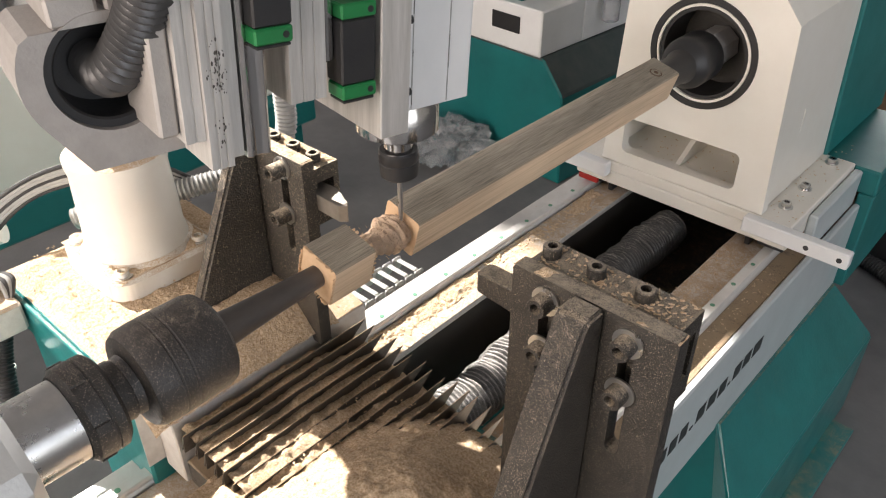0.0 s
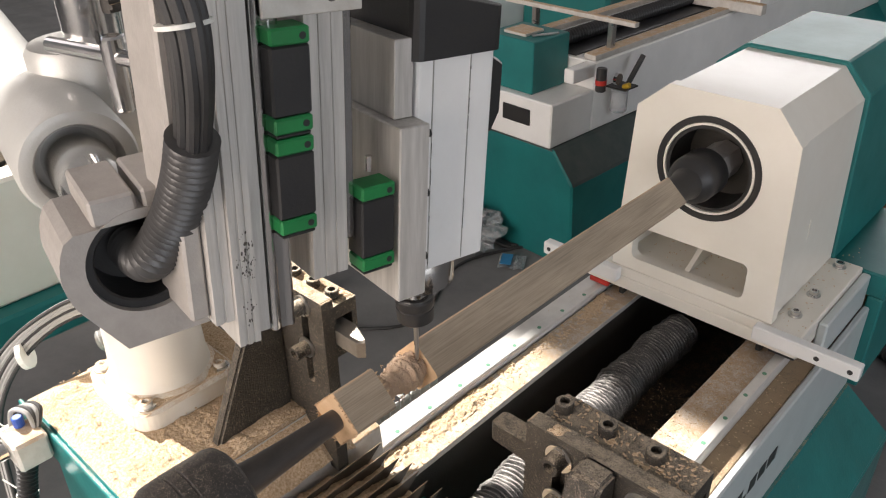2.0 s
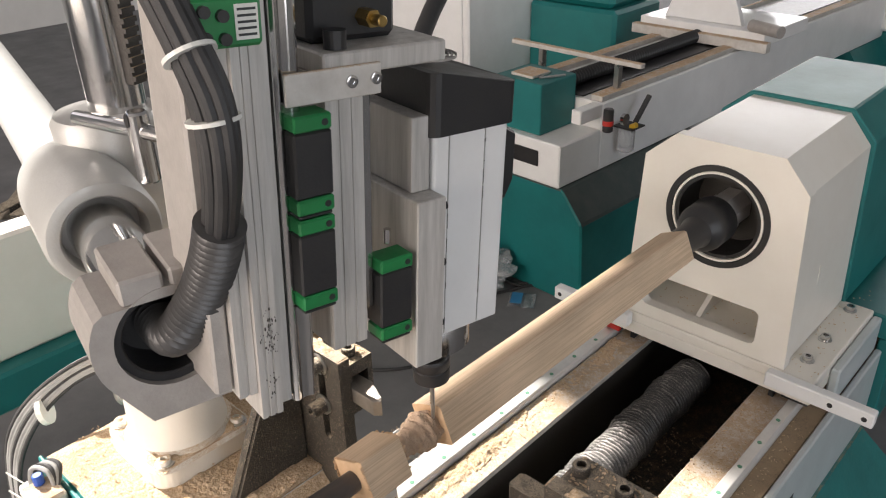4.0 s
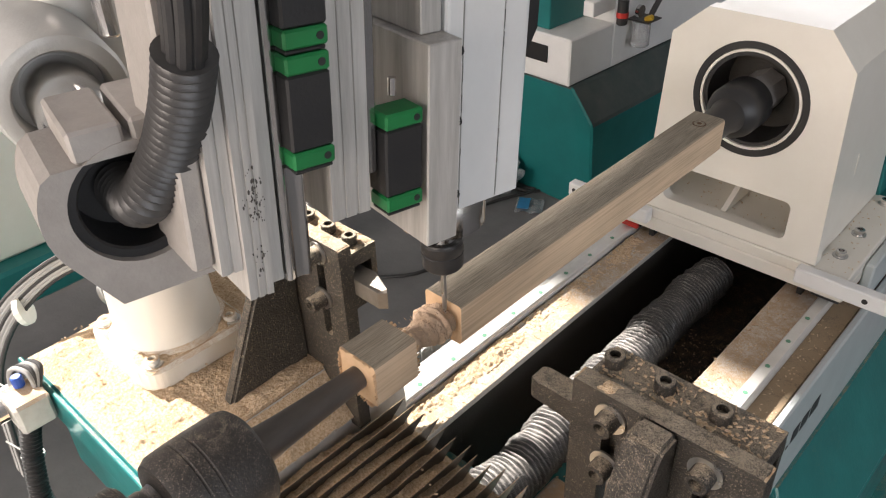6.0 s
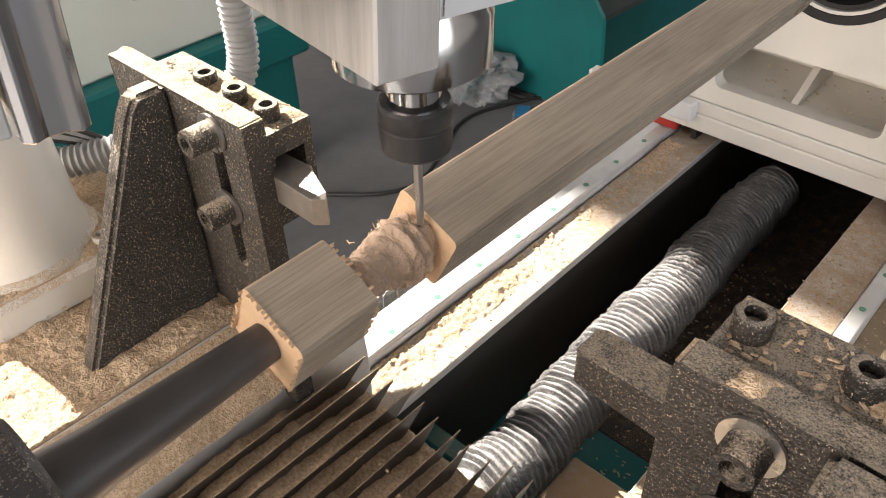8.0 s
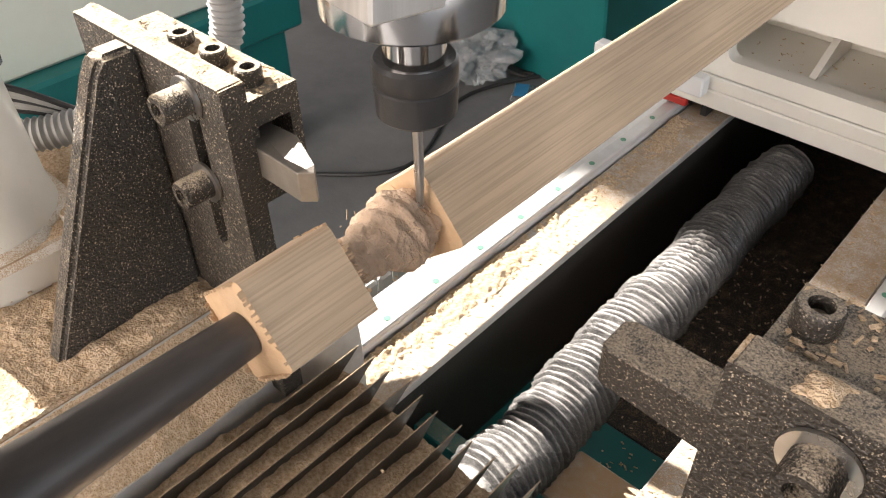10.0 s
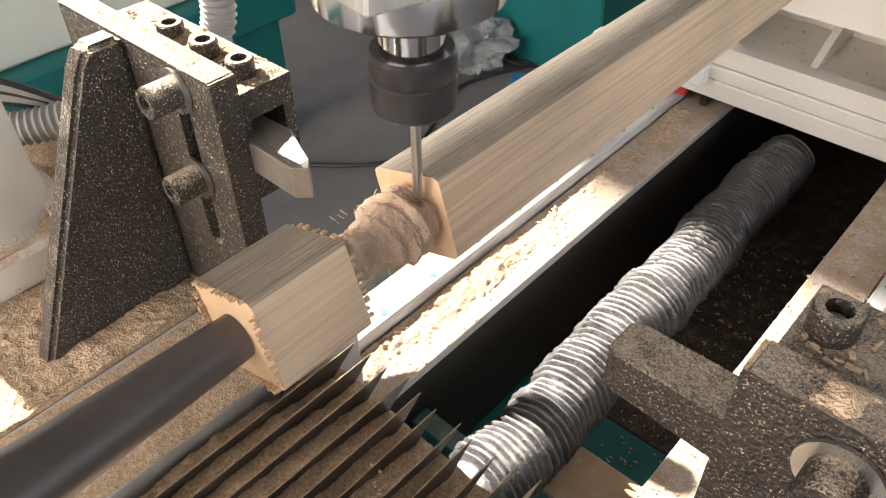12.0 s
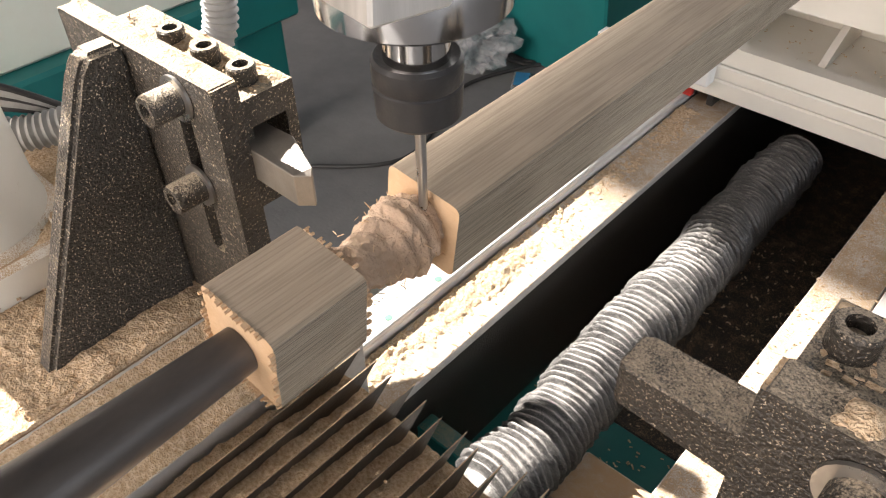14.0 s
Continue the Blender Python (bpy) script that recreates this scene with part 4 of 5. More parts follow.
def grooved(x0, x1, y0, y1, z0, z1, material, name, parent, label="", grooves=2):
    """Milled bar whose +x face has shallow lengthwise grooves."""
    pts = [(x0, y0), (x1, y0)]
    for k in range(grooves):
        yc = y0 + (y1 - y0) * (k + 1) / (grooves + 1)
        pts += [(x1, yc - 0.0016), (x1 - 0.0016, yc - 0.0010), (x1 - 0.0016, yc + 0.0010), (x1, yc + 0.0016)]
    pts += [(x1, y1), (x0, y1)]
    return part(name, prism(pts, z0, z1, "z"), material, parent, label)


def bearing_block(parent, x, y0, y1, z0, z1):
    b = part("bearing_block", box(x - 0.030, x, y0, y1, z0 + 0.016, z1 - 0.016, 0.002), BLACK, parent, "black linear bearing block")
    for a, c in ((z0, z0 + 0.0155), (z1 - 0.0155, z1)):
        e = part("end_cap", box(x - 0.029, x + 0.001, y0, y1, a, c, 0.002), GREEN, b, "green plastic end cap")
    for a in (z0 + 0.008, z1 - 0.008):
        part("cap_hole", rod((x + 0.0006, y1 - 0.008, a), (x + 0.0016, y1 - 0.008, a), 0.0034, 14), BLACK, b)
    part("seal", box(x - 0.028, x - 0.001, y0 + 0.002, y1 - 0.002, z0 - 0.004, z0 - 0.0005, 0.001), BLACK, b)
    return b


def carving_head():
    hd = thing("carving_head", "carving head: aluminium slides, bearing blocks and a white spindle motor", "carving head", HEAD)
    # fixed column
    grooved(-0.150, 0.004, -0.198, -0.175, 0.020, 0.66, ALU, "column_plate", hd, "milled aluminium column plate", 2)
    grooved(-0.150, -0.002, -0.218, -0.1985, 0.050, 0.66, ALU, "edge_plate", hd, "stepped aluminium edge strip", 1)
    part("back_plate", box(-0.088, -0.012, -0.238, -0.2185, 0.055, 0.60, 0.003), CAST, hd, "pale grey mounting plate")
    part("column_rail", prism([(-0.030, -0.158), (-0.003, -0.158), (0.000, -0.154), (-0.003, -0.149), (-0.003, -0.141), (0.000, -0.136), (-0.003, -0.132), (-0.030, -0.132)], 0.021, 0.66, "z", bevel=0.0008), CHROME, hd, "polished guide rail")
    part("rail_bed", box(-0.150, -0.004, -0.1745, -0.1600, 0.024, 0.66, 0.001), ALU, hd)
    for z in (0.13, 0.30):
        part("plug_hole", rod((-0.05 - z * 0.4, -0.2392, z), (-0.05 - z * 0.4, -0.2378, z), 0.007, 16), BLACK, hd)
    bearing_block(hd, 0.0145, -0.150, -0.110, 0.136, 0.233)
    bearing_block(hd, 0.0145, -0.150, -0.110, 0.238, 0.334)
    rnd = random.Random(8)
    for k in range(90):
        z, y = rnd.choice((0.060, 0.105, 0.120, 0.130)) + rnd.gauss(0, 0.0080), -0.1835 + rnd.gauss(0, 0.0038)
        w = rnd.uniform(0.0004, 0.0010) if k % 6 else rnd.uniform(0.0010, 0.0017)
        part("grease_mark", turned([(0, w), (0.0004, w * 0.8)], 9, Matrix.Translation((0.0039, y, z)) @ pose(0, 0, 0, 0, 0, -90) @ Matrix.Diagonal((0.7, 1, 1.5, 1))), GREASE, hd)
    # middle slide
    grooved(-0.150, -0.002, -0.107, -0.066, 0.066, 0.360, ALU, "middle_plate", hd, "milled aluminium slide plate", 2)
    part("middle_rail", box(-0.028, -0.006, -0.0650, -0.0535, 0.10, 0.358, 0.002), CHROME, hd, "polished guide rail")
    part("top_bracket", box(-0.0005, 0.004, -0.150, -0.048, 0.340, 0.370, 0.001), DUSTYSTEEL, hd, "scratched steel strip")
    for y in (-0.082, -0.055):
        bolt("strip_screw", (0.0045, y, 0.356), (1, 0, 0), 0.006, 0.003, CHROME, hd, washer=False)
    part("top_plate", box(-0.150, -0.001, -0.1075, 0.034, 0.3605, 0.382, 0.002), ALU, hd, "thick aluminium top plate")
    mt = part("lift_motor", box(-0.135, -0.040, -0.100, 0.0, 0.3825, 0.50, 0.006), BLACK, hd, "black stepper motor")
    part("fitting", rod((-0.040, -0.040, 0.405), (-0.020, -0.040, 0.405), 0.009, 6), BRASS, mt, "brass fitting")
    part("fitting_stub", rod((-0.0199, -0.040, 0.405), (-0.004, -0.040, 0.405), 0.0055, 14, bevel=0.001), BRASS, mt)
    part("motor_screw", rod((-0.018, -0.085, 0.3825), (-0.018, -0.085, 0.400), 0.011, 20), BLACK, mt)
    bearing_block(hd, 0.007, -0.053, -0.011, 0.061, 0.160)
    part("nipple", rod((-0.015, -0.03, 0.1685), (-0.015, -0.03, 0.185), 0.004, 12), CHROME, hd)
    # spindle plate and motor
    part("spindle_plate", box(-0.150, 0.007, -0.005, 0.034, 0.006, 0.215, 0.0015), ALU, hd, "thick milled spindle plate")
    part("upper_plate", box(-0.150, -0.02, 0.006, 0.030, 0.2155, 0.30, 0.001), ALU, hd)
    for z in (0.05, 0.13, 0.20):
        part("screw_head", rod((-0.004, 0.0345, z), (-0.004, 0.041, z), 0.005, 12), BLACK, hd)
    sm = part("spindle_motor", prism(rounded(-0.150, -0.020, 0.0348, 0.145, 0.006, 3), 0.018, 0.275, "z"), WHITE, hd, "white square spindle motor")
    for y in (0.056, 0.108):
        part("seam", box(-0.0205, -0.0192, y, y + 0.0012, 0.020, 0.274, 0), STEEL, sm)
    cap = prism(rounded(-0.156, -0.012, 0.026, 0.149, 0.012, 3), 0.2755, 0.345, "z")
    for v in cap.verts:
        if v.co.z > 0.3 and v.co.y > 0.11:
            v.co.z -= 0.022
    part("fan_cover", cap, BLACK, sm, "black plastic fan cover")
    grille = bmesh.new()
    for k in range(7):
        turned([(0.0, 0.008 + k * 0.0045), (0.003, 0.008 + k * 0.0045), (0.003, 0.0065 + k * 0.0045), (0.0, 0.0065 + k * 0.0045), (0.0, 0.008 + k * 0.0045)], 32, Matrix.Translation((-0.085, 0.072, 0.3460)) @ pose(0, 0, 0, 90), grille)
    part("fan_grille", grille, CAST, sm, "ring-shaped fan grille")
    part("terminal_box", prism([(0.1455, 0.17), (0.165, 0.165), (0.178, 0.19), (0.178, 0.25), (0.1455, 0.27)], -0.13, -0.04, "x", bevel=0.003), BLACK, sm, "black terminal box")
    return hd


SX, SY = 0.070, -0.111           # the cutter's axis


def spindle_nose():
    sn = thing("cutter_spindle", "bright spindle nose with a black collet nut and a slim cutter", "spindle", Matrix.Translation((SX, SY, 0)))
    m = pose(0, 0, 0, 90)
    part("nose_flange", turned([(1.287, 0.050), (1.290, 0.054), (1.324, 0.054), (1.328, 0.052), (1.352, 0.052)], 56, m), CHROME, sn, "bright turned flange", smooth=True)
    part("nose", turned([(1.2545, 0.0195), (1.2865, 0.0195)], 40, m), CHROME, sn, "bright steel nose", smooth=True)
    part("collet_nut", turned([(1.218, 0.008), (1.218, 0.0235), (1.2205, 0.0258), (1.240, 0.0268), (1.2412, 0.0258), (1.243, 0.0268), (1.255, 0.0268), (1.2575, 0.0250), (1.2560, 0.0200)], 48, m), BLACK, sn, "black collet nut", smooth=True)
    part("cutter", turned([(1.138, 0.0001), (1.142, 0.0022), (1.150, 0.0030), (1.176, 0.0034), (1.2175, 0.0036)], 20, m), STEEL, sn, "slim steel cutter", smooth=True)
    return sn


def hoses():
    ch = thing("cable_hose", "black corrugated hose with a bundle of cables", "cable hose")
    a = ARM @ Vector((0.42, -0.070, -0.006))
    b = ARM @ Vector((0.468, -0.064, 0.000))
    pts = [a, b, Vector((0.086, -0.437, 1.508)), Vector((0.117, -0.431, 1.560)), Vector((0.138, -0.430, 1.603))]
    part("corrugated_sleeve", sweep(pts, 0.0235, 22, 22, ribs=0.0078, rib_depth=0.0036), HOSE, ch, "black corrugated sleeve", smooth=True)
    part("cable", sweep([pts[-2], pts[-1], (0.160, -0.432, 1.665), (0.157, -0.430, 1.715), (0.138, -0.434, 1.765), (0.09, -0.44, 1.85)], 0.007, 10), RUBBER, ch, smooth=True)
    for k in range(8):
        t = 2 * math.pi * k / 8
        o = Vector((0.0135 * math.cos(t), 0.0135 * math.sin(t) * 0.7, 0.008 * math.sin(t)))
        part("cable", sweep([Vector(pts[-2]) + o, Vector(pts[-1]) + o, Vector((0.160, -0.432, 1.665)) + o * 1.1, Vector((0.157, -0.430, 1.715)) + o * 1.1, Vector((0.138, -0.434, 1.765)) + o, Vector((0.09, -0.44, 1.85)) + o], 0.0065, 10), RUBBER, ch, smooth=True)
    for p, q in (((0.158, -0.431, 1.700), (0.1575, -0.431, 1.7035)), ((0.144, -0.433, 1.750), (0.142, -0.433, 1.753))):
        part("cable_tie", rod(p, q, 0.0225, 20), NYLON, ch, "white nylon tie")


def limit_switch():
    m = HEAD @ Matrix.Translation((0.008, -0.205, 0.402))
    ls = thing("limit_switch", "small green limit switch with a white label on the slide", "switch", m)
    part("body", box(-0.02, 0.014, -0.042, 0.030, 0, 0.040, 0.003), GREEN, ls)
    lab = part("label", box(0.0142, 0.0148, 0.006, 0.026, 0.006, 0.034, 0), NYLON, ls, "white label with dark bars")
    for k in range(5):
        part("bar", box(0.0149, 0.0152, 0.008, 0.024, 0.009 + k * 0.005, 0.011 + k * 0.005, 0), PRINT, lab)
    for y, z in ((-0.02, 0.03), (-0.005, 0.026), (-0.02, 0.010), (-0.004, 0.008)):
        part("screw", rod((0.0141, y, z), (0.019, y, z), 0.005, 12), BLACK, ls)


# ---- behind the lathe ----
def left_machine():
    """White and teal machine body standing beyond the column."""
    lm = thing("side_machine", "white machine cabinet on a teal plinth", "machine", Matrix.Translation((-1.55, 0.0, 0)))
    part("cabinet", box(-0.10, 0.0, -2.2, 0.95, 0.55, 0.93, 0.01), CREAM, lm, "cream sheet cabinet")
    part("plinth", box(-0.12, 0.06, -2.2, 0.98, 0.42, 0.549, 0.01), TEALCLEAN, lm, "teal base rail")
    for y in (-2.1, -0.85, 0.75):
        part("foot", box(-0.11, 0.03, y, y + 0.18, 0.0, 0.419, 0.008), TEALCLEAN, lm)


def back_lathe():
    """The second machine, of the same make, standing behind."""
    bl = thing("second_lathe", "second white and teal lathe standing on the workshop floor", "lathe", Matrix.Translation((-0.95, 2.17, 0)) @ pose(0, 0, 0, 0, 0, -3))
    base = prism([(-0.72, 0.0), (0.06, 0.0), (0.06, 0.42), (-0.05, 0.553), (-0.62, 0.553), (-0.72, 0.42)], -0.36, 0.75)
    for v in base.verts:
        if v.co.z > 0.4:
            v.co.y += -0.03 if v.co.y < 0.2 else -0.10
    bmesh.ops.bevel(base, geom=base.edges[:], offset=0.008, segments=1, affect="EDGES")
    foot = part("foot", base, TEALCLEAN, bl, "teal base with slanting dusty shoulders")
    foot.data.materials.append(SHOULDER)
    for p in foot.data.polygons:
        if 0.2 < p.normal.z and p.area > 0.002:
            p.material_index = 1
    base = prism([(-0.72, 0.0), (0.04, 0.0), (0.04, 0.42), (-0.06, 0.553), (-0.62, 0.553), (-0.72, 0.42)], 2.6, 3.5)
    part("foot", base, TEALCLEAN, bl)
    part("bed", box(-0.58, -0.06, -0.12, 3.8, 0.555, 0.86, 0.006), WHITE, bl, "long white bed")
    part("end_box", box(-0.60, -0.06, -0.40, -0.121, 0.555, 0.745, 0.006), WHITE, bl, "low white end of the bed")
    part("bracket_arm", box(-0.11, -0.06, -0.27, -0.121, 0.80, 0.86, 0.004), WHITE, bl)
    part("vent", box(-0.32, -0.17, -0.406, -0.4005, 0.63, 0.70, 0.002), BLACK, bl, "black end vent")
    for x in (-0.52, -0.10):
        part("guide_rail", box(x - 0.03, x + 0.03, -0.11, 3.78, 0.861, 0.885, 0.002), DUSTYSTEEL, bl, "dark steel guide rail")
    part("trough", box(-0.44, -0.18, -0.10, 3.7, 0.861, 0.866, 0), BLACK, bl)
    part("screw", sweep([(-0.3, -0.1, 0.90), (-0.3, 1.2, 0.90)], 0.035, 16, 24, ribs=0.02, rib_depth=0.006), BLACK, bl)
    part("teal_block", box(-0.46, -0.20, -0.36, -0.125, 0.746, 0.965, 0.004), TEALCLEAN, bl)
    part("loose_plate", box(-0.40, -0.28, -0.32, -0.20, 0.9655, 0.978, 0.002), DUSTYSTEEL, bl, "bare steel plate")
    for k in range(3):
        part("loose_screw", rod((-0.26 + 0.015 * k, -0.30 + 0.03 * k, 0.971), (-0.24 + 0.015 * k, -0.25 + 0.03 * k, 0.971), 0.005, 8), STEEL, bl)
    part("crossbar", box(-0.70, 0.02, 0.02, 0.05, 0.99, 1.01, 0.002), DUSTYSTEEL, bl, "thin steel bar")
    for x in (-0.52, -0.10):
        part("bar_rest", box(x - 0.012, x + 0.012, 0.02, 0.05, 0.8855, 0.9895, 0.001), STEEL, bl)
    cg = part("carriage", box(-0.66, 0.06, 1.05, 1.55, 0.89, 0.96, 0.004), WHITE, bl, "pale carriage plate")
    part("carriage_edge", box(-0.68, 0.10, 1.00, 1.049, 0.875, 0.925, 0.003), DUSTYSTEEL, cg)
    part("gusset_plate", prism([(-0.55, 0.961), (-0.10, 0.961), (-0.18, 1.16), (-0.48, 1.16)], 1.12, 1.16, bevel=0.003), WHITE, cg)
    part("motor", rod((-0.3, 1.2, 1.12), (-0.3, 1.75, 1.12), 0.13, 32, bevel=0.01), WHITE, cg, "white round motor")
    part("pipe", rod((-0.02, 1.06, 0.99), (0.16, 1.00, 0.99), 0.03, 20), CAST, cg)
    part("air_filter", rod((0.0, -0.16, 0.76), (0.0, -0.16, 0.86), 0.022, 16, bevel=0.004), BLACK, bl)
    part("filter_ring", rod((0.0, -0.16, 0.79), (0.0, -0.16, 0.81), 0.024, 16), RED, bl)
    part("air_gauge", rod((0.02, -0.08, 0.80), (0.035, -0.08, 0.80), 0.025, 20), CHROME, bl)
    part("lever", rod((0.0, 0.04, 0.74), (0.02, 0.11, 0.86), 0.012, 12, bevel=0.003), BLACK, bl)
    part("oil_cup", rod((-0.01, 0.0, 0.63), (-0.01, 0.0, 0.74), 0.038, 20, bevel=0.006), FILM, bl, "clear oil cup")
    part("cup_lid", box(-0.05, 0.05, -0.05, 0.05, 0.741, 0.748, 0.002), BLACK, bl)
    part("drain_tap", rod((0.02, -0.02, 0.749), (0.05, -0.02, 0.765), 0.012, 12, bevel=0.002), YELLOW, bl, "small yellow tap")


def far_things():
    fb = thing("control_cabinet", "pale control cabinet against the far machines", "cabinet", Matrix.Translation((-2.6, 2.9, 0)))
    part("body", box(-0.35, 0.35, -0.3, 0.3, 0.05, 1.45, 0.01), WHITE, fb)
    part("door", box(-0.31, 0.31, -0.312, -0.301, 0.1, 1.4, 0.004), WHITE, fb)
    tb = thing("machine_frame", "teal machine frame standing behind the second lathe", "machine", Matrix.Translation((-1.95, 3.4, 0)))
    part("frame", box(-0.3, 0.3, -0.25, 0.25, 0.0, 0.98, 0.02), TEALCLEAN, tb)
    part("top", box(-0.26, 0.26, -0.22, 0.22, 0.981, 1.10, 0.03), TEALCLEAN, tb)
    f2 = thing("far_cabinet", "white cabinet on castors near the far wall", "cabinet", Matrix.Translation((0.25, 6.4, 0)))
    part("body", box(-0.5, 0.6, -0.4, 0.4, 0.12, 1.3, 0.01), WHITE, f2)
    for x in (-0.4, 0.5):
        part("castor", rod((x, -0.35, 0.06), (x + 0.04, -0.35, 0.06), 0.058, 16), BLACK, f2)
    f3 = thing("far_lathe", "teal and white machine far down the hall", "machine", Matrix.Translation((-0.6, 5.6, 0)))
    part("base", box(-0.5, 0.35, -0.3, 2.5, 0, 0.6, 0.02), TEALCLEAN, f3)
    part("bed", box(-0.45, 0.3, -0.35, 2.5, 0.601, 0.95, 0.02), WHITE, f3)
    part("guard", box(-0.3, 0.2, 0.2, 0.8, 0.951, 1.25, 0.02), TEALCLEAN, f3)
    # hose from the spindle motor to the machines behind
    ah = thing("flexible_conduit", "grey flexible conduit looping behind the motor", "conduit")
    part("conduit", sweep([(-0.05, -0.02, 1.60), (-0.10, 0.15, 1.72), (-0.05, 0.35, 1.74), (0.0, 0.42, 1.80), (-0.2, 0.5, 1.95)], 0.013, 12), RUBBER, ah, smooth=True)


def floor_clutter():
    rnd = random.Random(11)
    # torn clear film on the floor
    fw = thing("plastic_wrap", "crumpled clear plastic film on the floor", "plastic wrap", Matrix.Translation((-1.42, 1.66, 0.0)))
    bm = bmesh.new()
    bmesh.ops.create_icosphere(bm, subdivisions=4, radius=1)
    for v in bm.verts:
        k = 1 + 0.55 * noise.fractal(v.co * 2.2, 0.8, 2.0, 5)
        v.co = Vector((v.co.x * 0.17 * k, v.co.y * 0.15 * k, max(0.002, 0.09 + v.co.z * 0.10 * k)))
    part("film", bm, FILM, fw)
    # power tool, leads and scraps
    dr = thing("power_tool", "dark green and black hand tool lying on the floor", "power tool", Matrix.Translation((-1.08, 2.00, 0.0)) @ pose(0, 0, 0, 0, 0, 40))
    part("motor_housing", rod((-0.12, 0, 0.045), (0.10, 0, 0.045), 0.042, 20, bevel=0.008), TEALCLEAN, dr, "dark green housing")
    part("nose", rod((0.101, 0, 0.045), (0.18, 0, 0.045), 0.030, 16, r2=0.018), BLACK, dr)
    part("grip", box(-0.16, -0.10, -0.02, 0.10, 0.015, 0.06, 0.01), BLACK, dr)
    ld = thing("power_lead", "black power lead in loose loops on the floor", "cable")
    pts = [(-1.18, 1.93, 0.01)]
    for k in range(14):
        t = k * 0.9
        pts.append((-1.28 + 0.12 * math.cos(t), 1.90 + 0.13 * math.sin(t), 0.008 + 0.004 * (k % 3)))
    pts += [(-1.3, 1.5, 0.008), (-1.15, 1.05, 0.008), (-1.45, 0.72, 0.008), (-1.7, 0.3, 0.008)]
    part("lead", sweep(pts, 0.007, 8, 8), RUBBER, ld, smooth=True)
    rc = thing("red_plug", "red plug on the floor", "plug", Matrix.Translation((-1.21, 1.90, 0.0)))
    part("plug_body", box(-0.03, 0.03, -0.02, 0.02, 0.001, 0.035, 0.006), RED, rc)
    rag = thing("paper_scrap", "blue and white paper scrap on the floor", "scrap", Matrix.Translation((-1.14, 1.69, 0.0)) @ pose(0, 0, 0, 0, 0, 30))
    bm = bmesh.new()
    bmesh.ops.create_grid(bm, x_segments=8, y_segments=6, size=0.06)
    for v in bm.verts:
        v.co.z = 0.008 + 0.010 * noise.noise(v.co * 30)
    bmesh.ops.solidify(bm, geom=bm.faces[:], thickness=0.001)
    part("paper", bm, FILM, rag)
    part("blue_corner", box(-0.05, 0.0, -0.05, 0.04, 0.020, 0.022, 0), mat("blue_print", (0.04, 0.25, 0.5), 0.6), rag)
    ec = thing("equipment_case", "black equipment case standing on the floor", "case", Matrix.Translation((0.245, 2.13, 0)))
    part("shell", box(0.0, 0.62, 0.0, 0.42, 0.012, 0.43, 0.02, segs=3), BLACK, ec)
    part("lid", box(-0.004, 0.624, -0.004, 0.424, 0.432, 0.50, 0.02, segs=3), BLACK, ec)
    for x in (0.05, 0.57):
        part("foot", box(x - 0.03, x + 0.03, 0.05, 0.11, 0.0, 0.0115, 0.002), RUBBER, ec)
    cb = thing("cardboard_crate", "brown cardboard crate standing on the floor", "crate", Matrix.Translation((-0.08, 2.80, 0)))
    part("carton", box(0.0, 0.62, 0.0, 0.45, 0.001, 0.56, 0.006), CARDBOARD, cb)
    for y0, y1 in ((0.0, 0.222), (0.226, 0.45)):
        part("flap", box(0.002, 0.618, y0, y1, 0.5605, 0.566, 0.002), CARDBOARD, cb)
    fh = thing("floor_hose", "black corrugated hose lying on the floor", "hose")
    part("hose", sweep([(-0.05, 1.93, 0.032), (0.12, 2.03, 0.032), (0.26, 2.075, 0.032), (0.40, 2.02, 0.032), (0.62, 1.90, 0.032)], 0.030, 18, 12, ribs=0.012, rib_depth=0.004), RUBBER, fh, smooth=True)
    part("cuff", rod((-0.09, 1.905, 0.032), (-0.045, 1.933, 0.032), 0.031, 20, bevel=0.004), BLACK, fh)
    # pipes and timber on the floor beyond the headstock
    for k in range(5):
        pp = thing("steel_pipe", "rusty steel pipe lying on the floor", "pipe", Matrix.Translation((0.75 + 0.1 * k, 1.9 + 0.02 * k, 0.0)) @ pose(0, 0, 0, 0, 0, -28 + 3 * k), group="pipes on the floor")
        part("pipe", rod((0, 0, 0.03), (0, 1.5, 0.03), 0.025, 14), BLACKIRON, pp)
    # drag chain beyond the bed
    dc = thing("drag_chain", "pale cable drag chain lying beside the bed", "drag chain")
    for k in range(9):
        y = 0.05 + k * 0.032
        lk = part("link", box(-0.40, -0.388, y, y + 0.029, 0.60, 0.635, 0.005), CASTPALE, dc)
        part("link_side", box(-0.325, -0.313, y, y + 0.029, 0.60, 0.635, 0.005), CASTPALE, lk)
        part("cross_bar", box(-0.3878, -0.3252, y + 0.007, y + 0.020, 0.627, 0.634, 0.003), CASTPALE, lk)


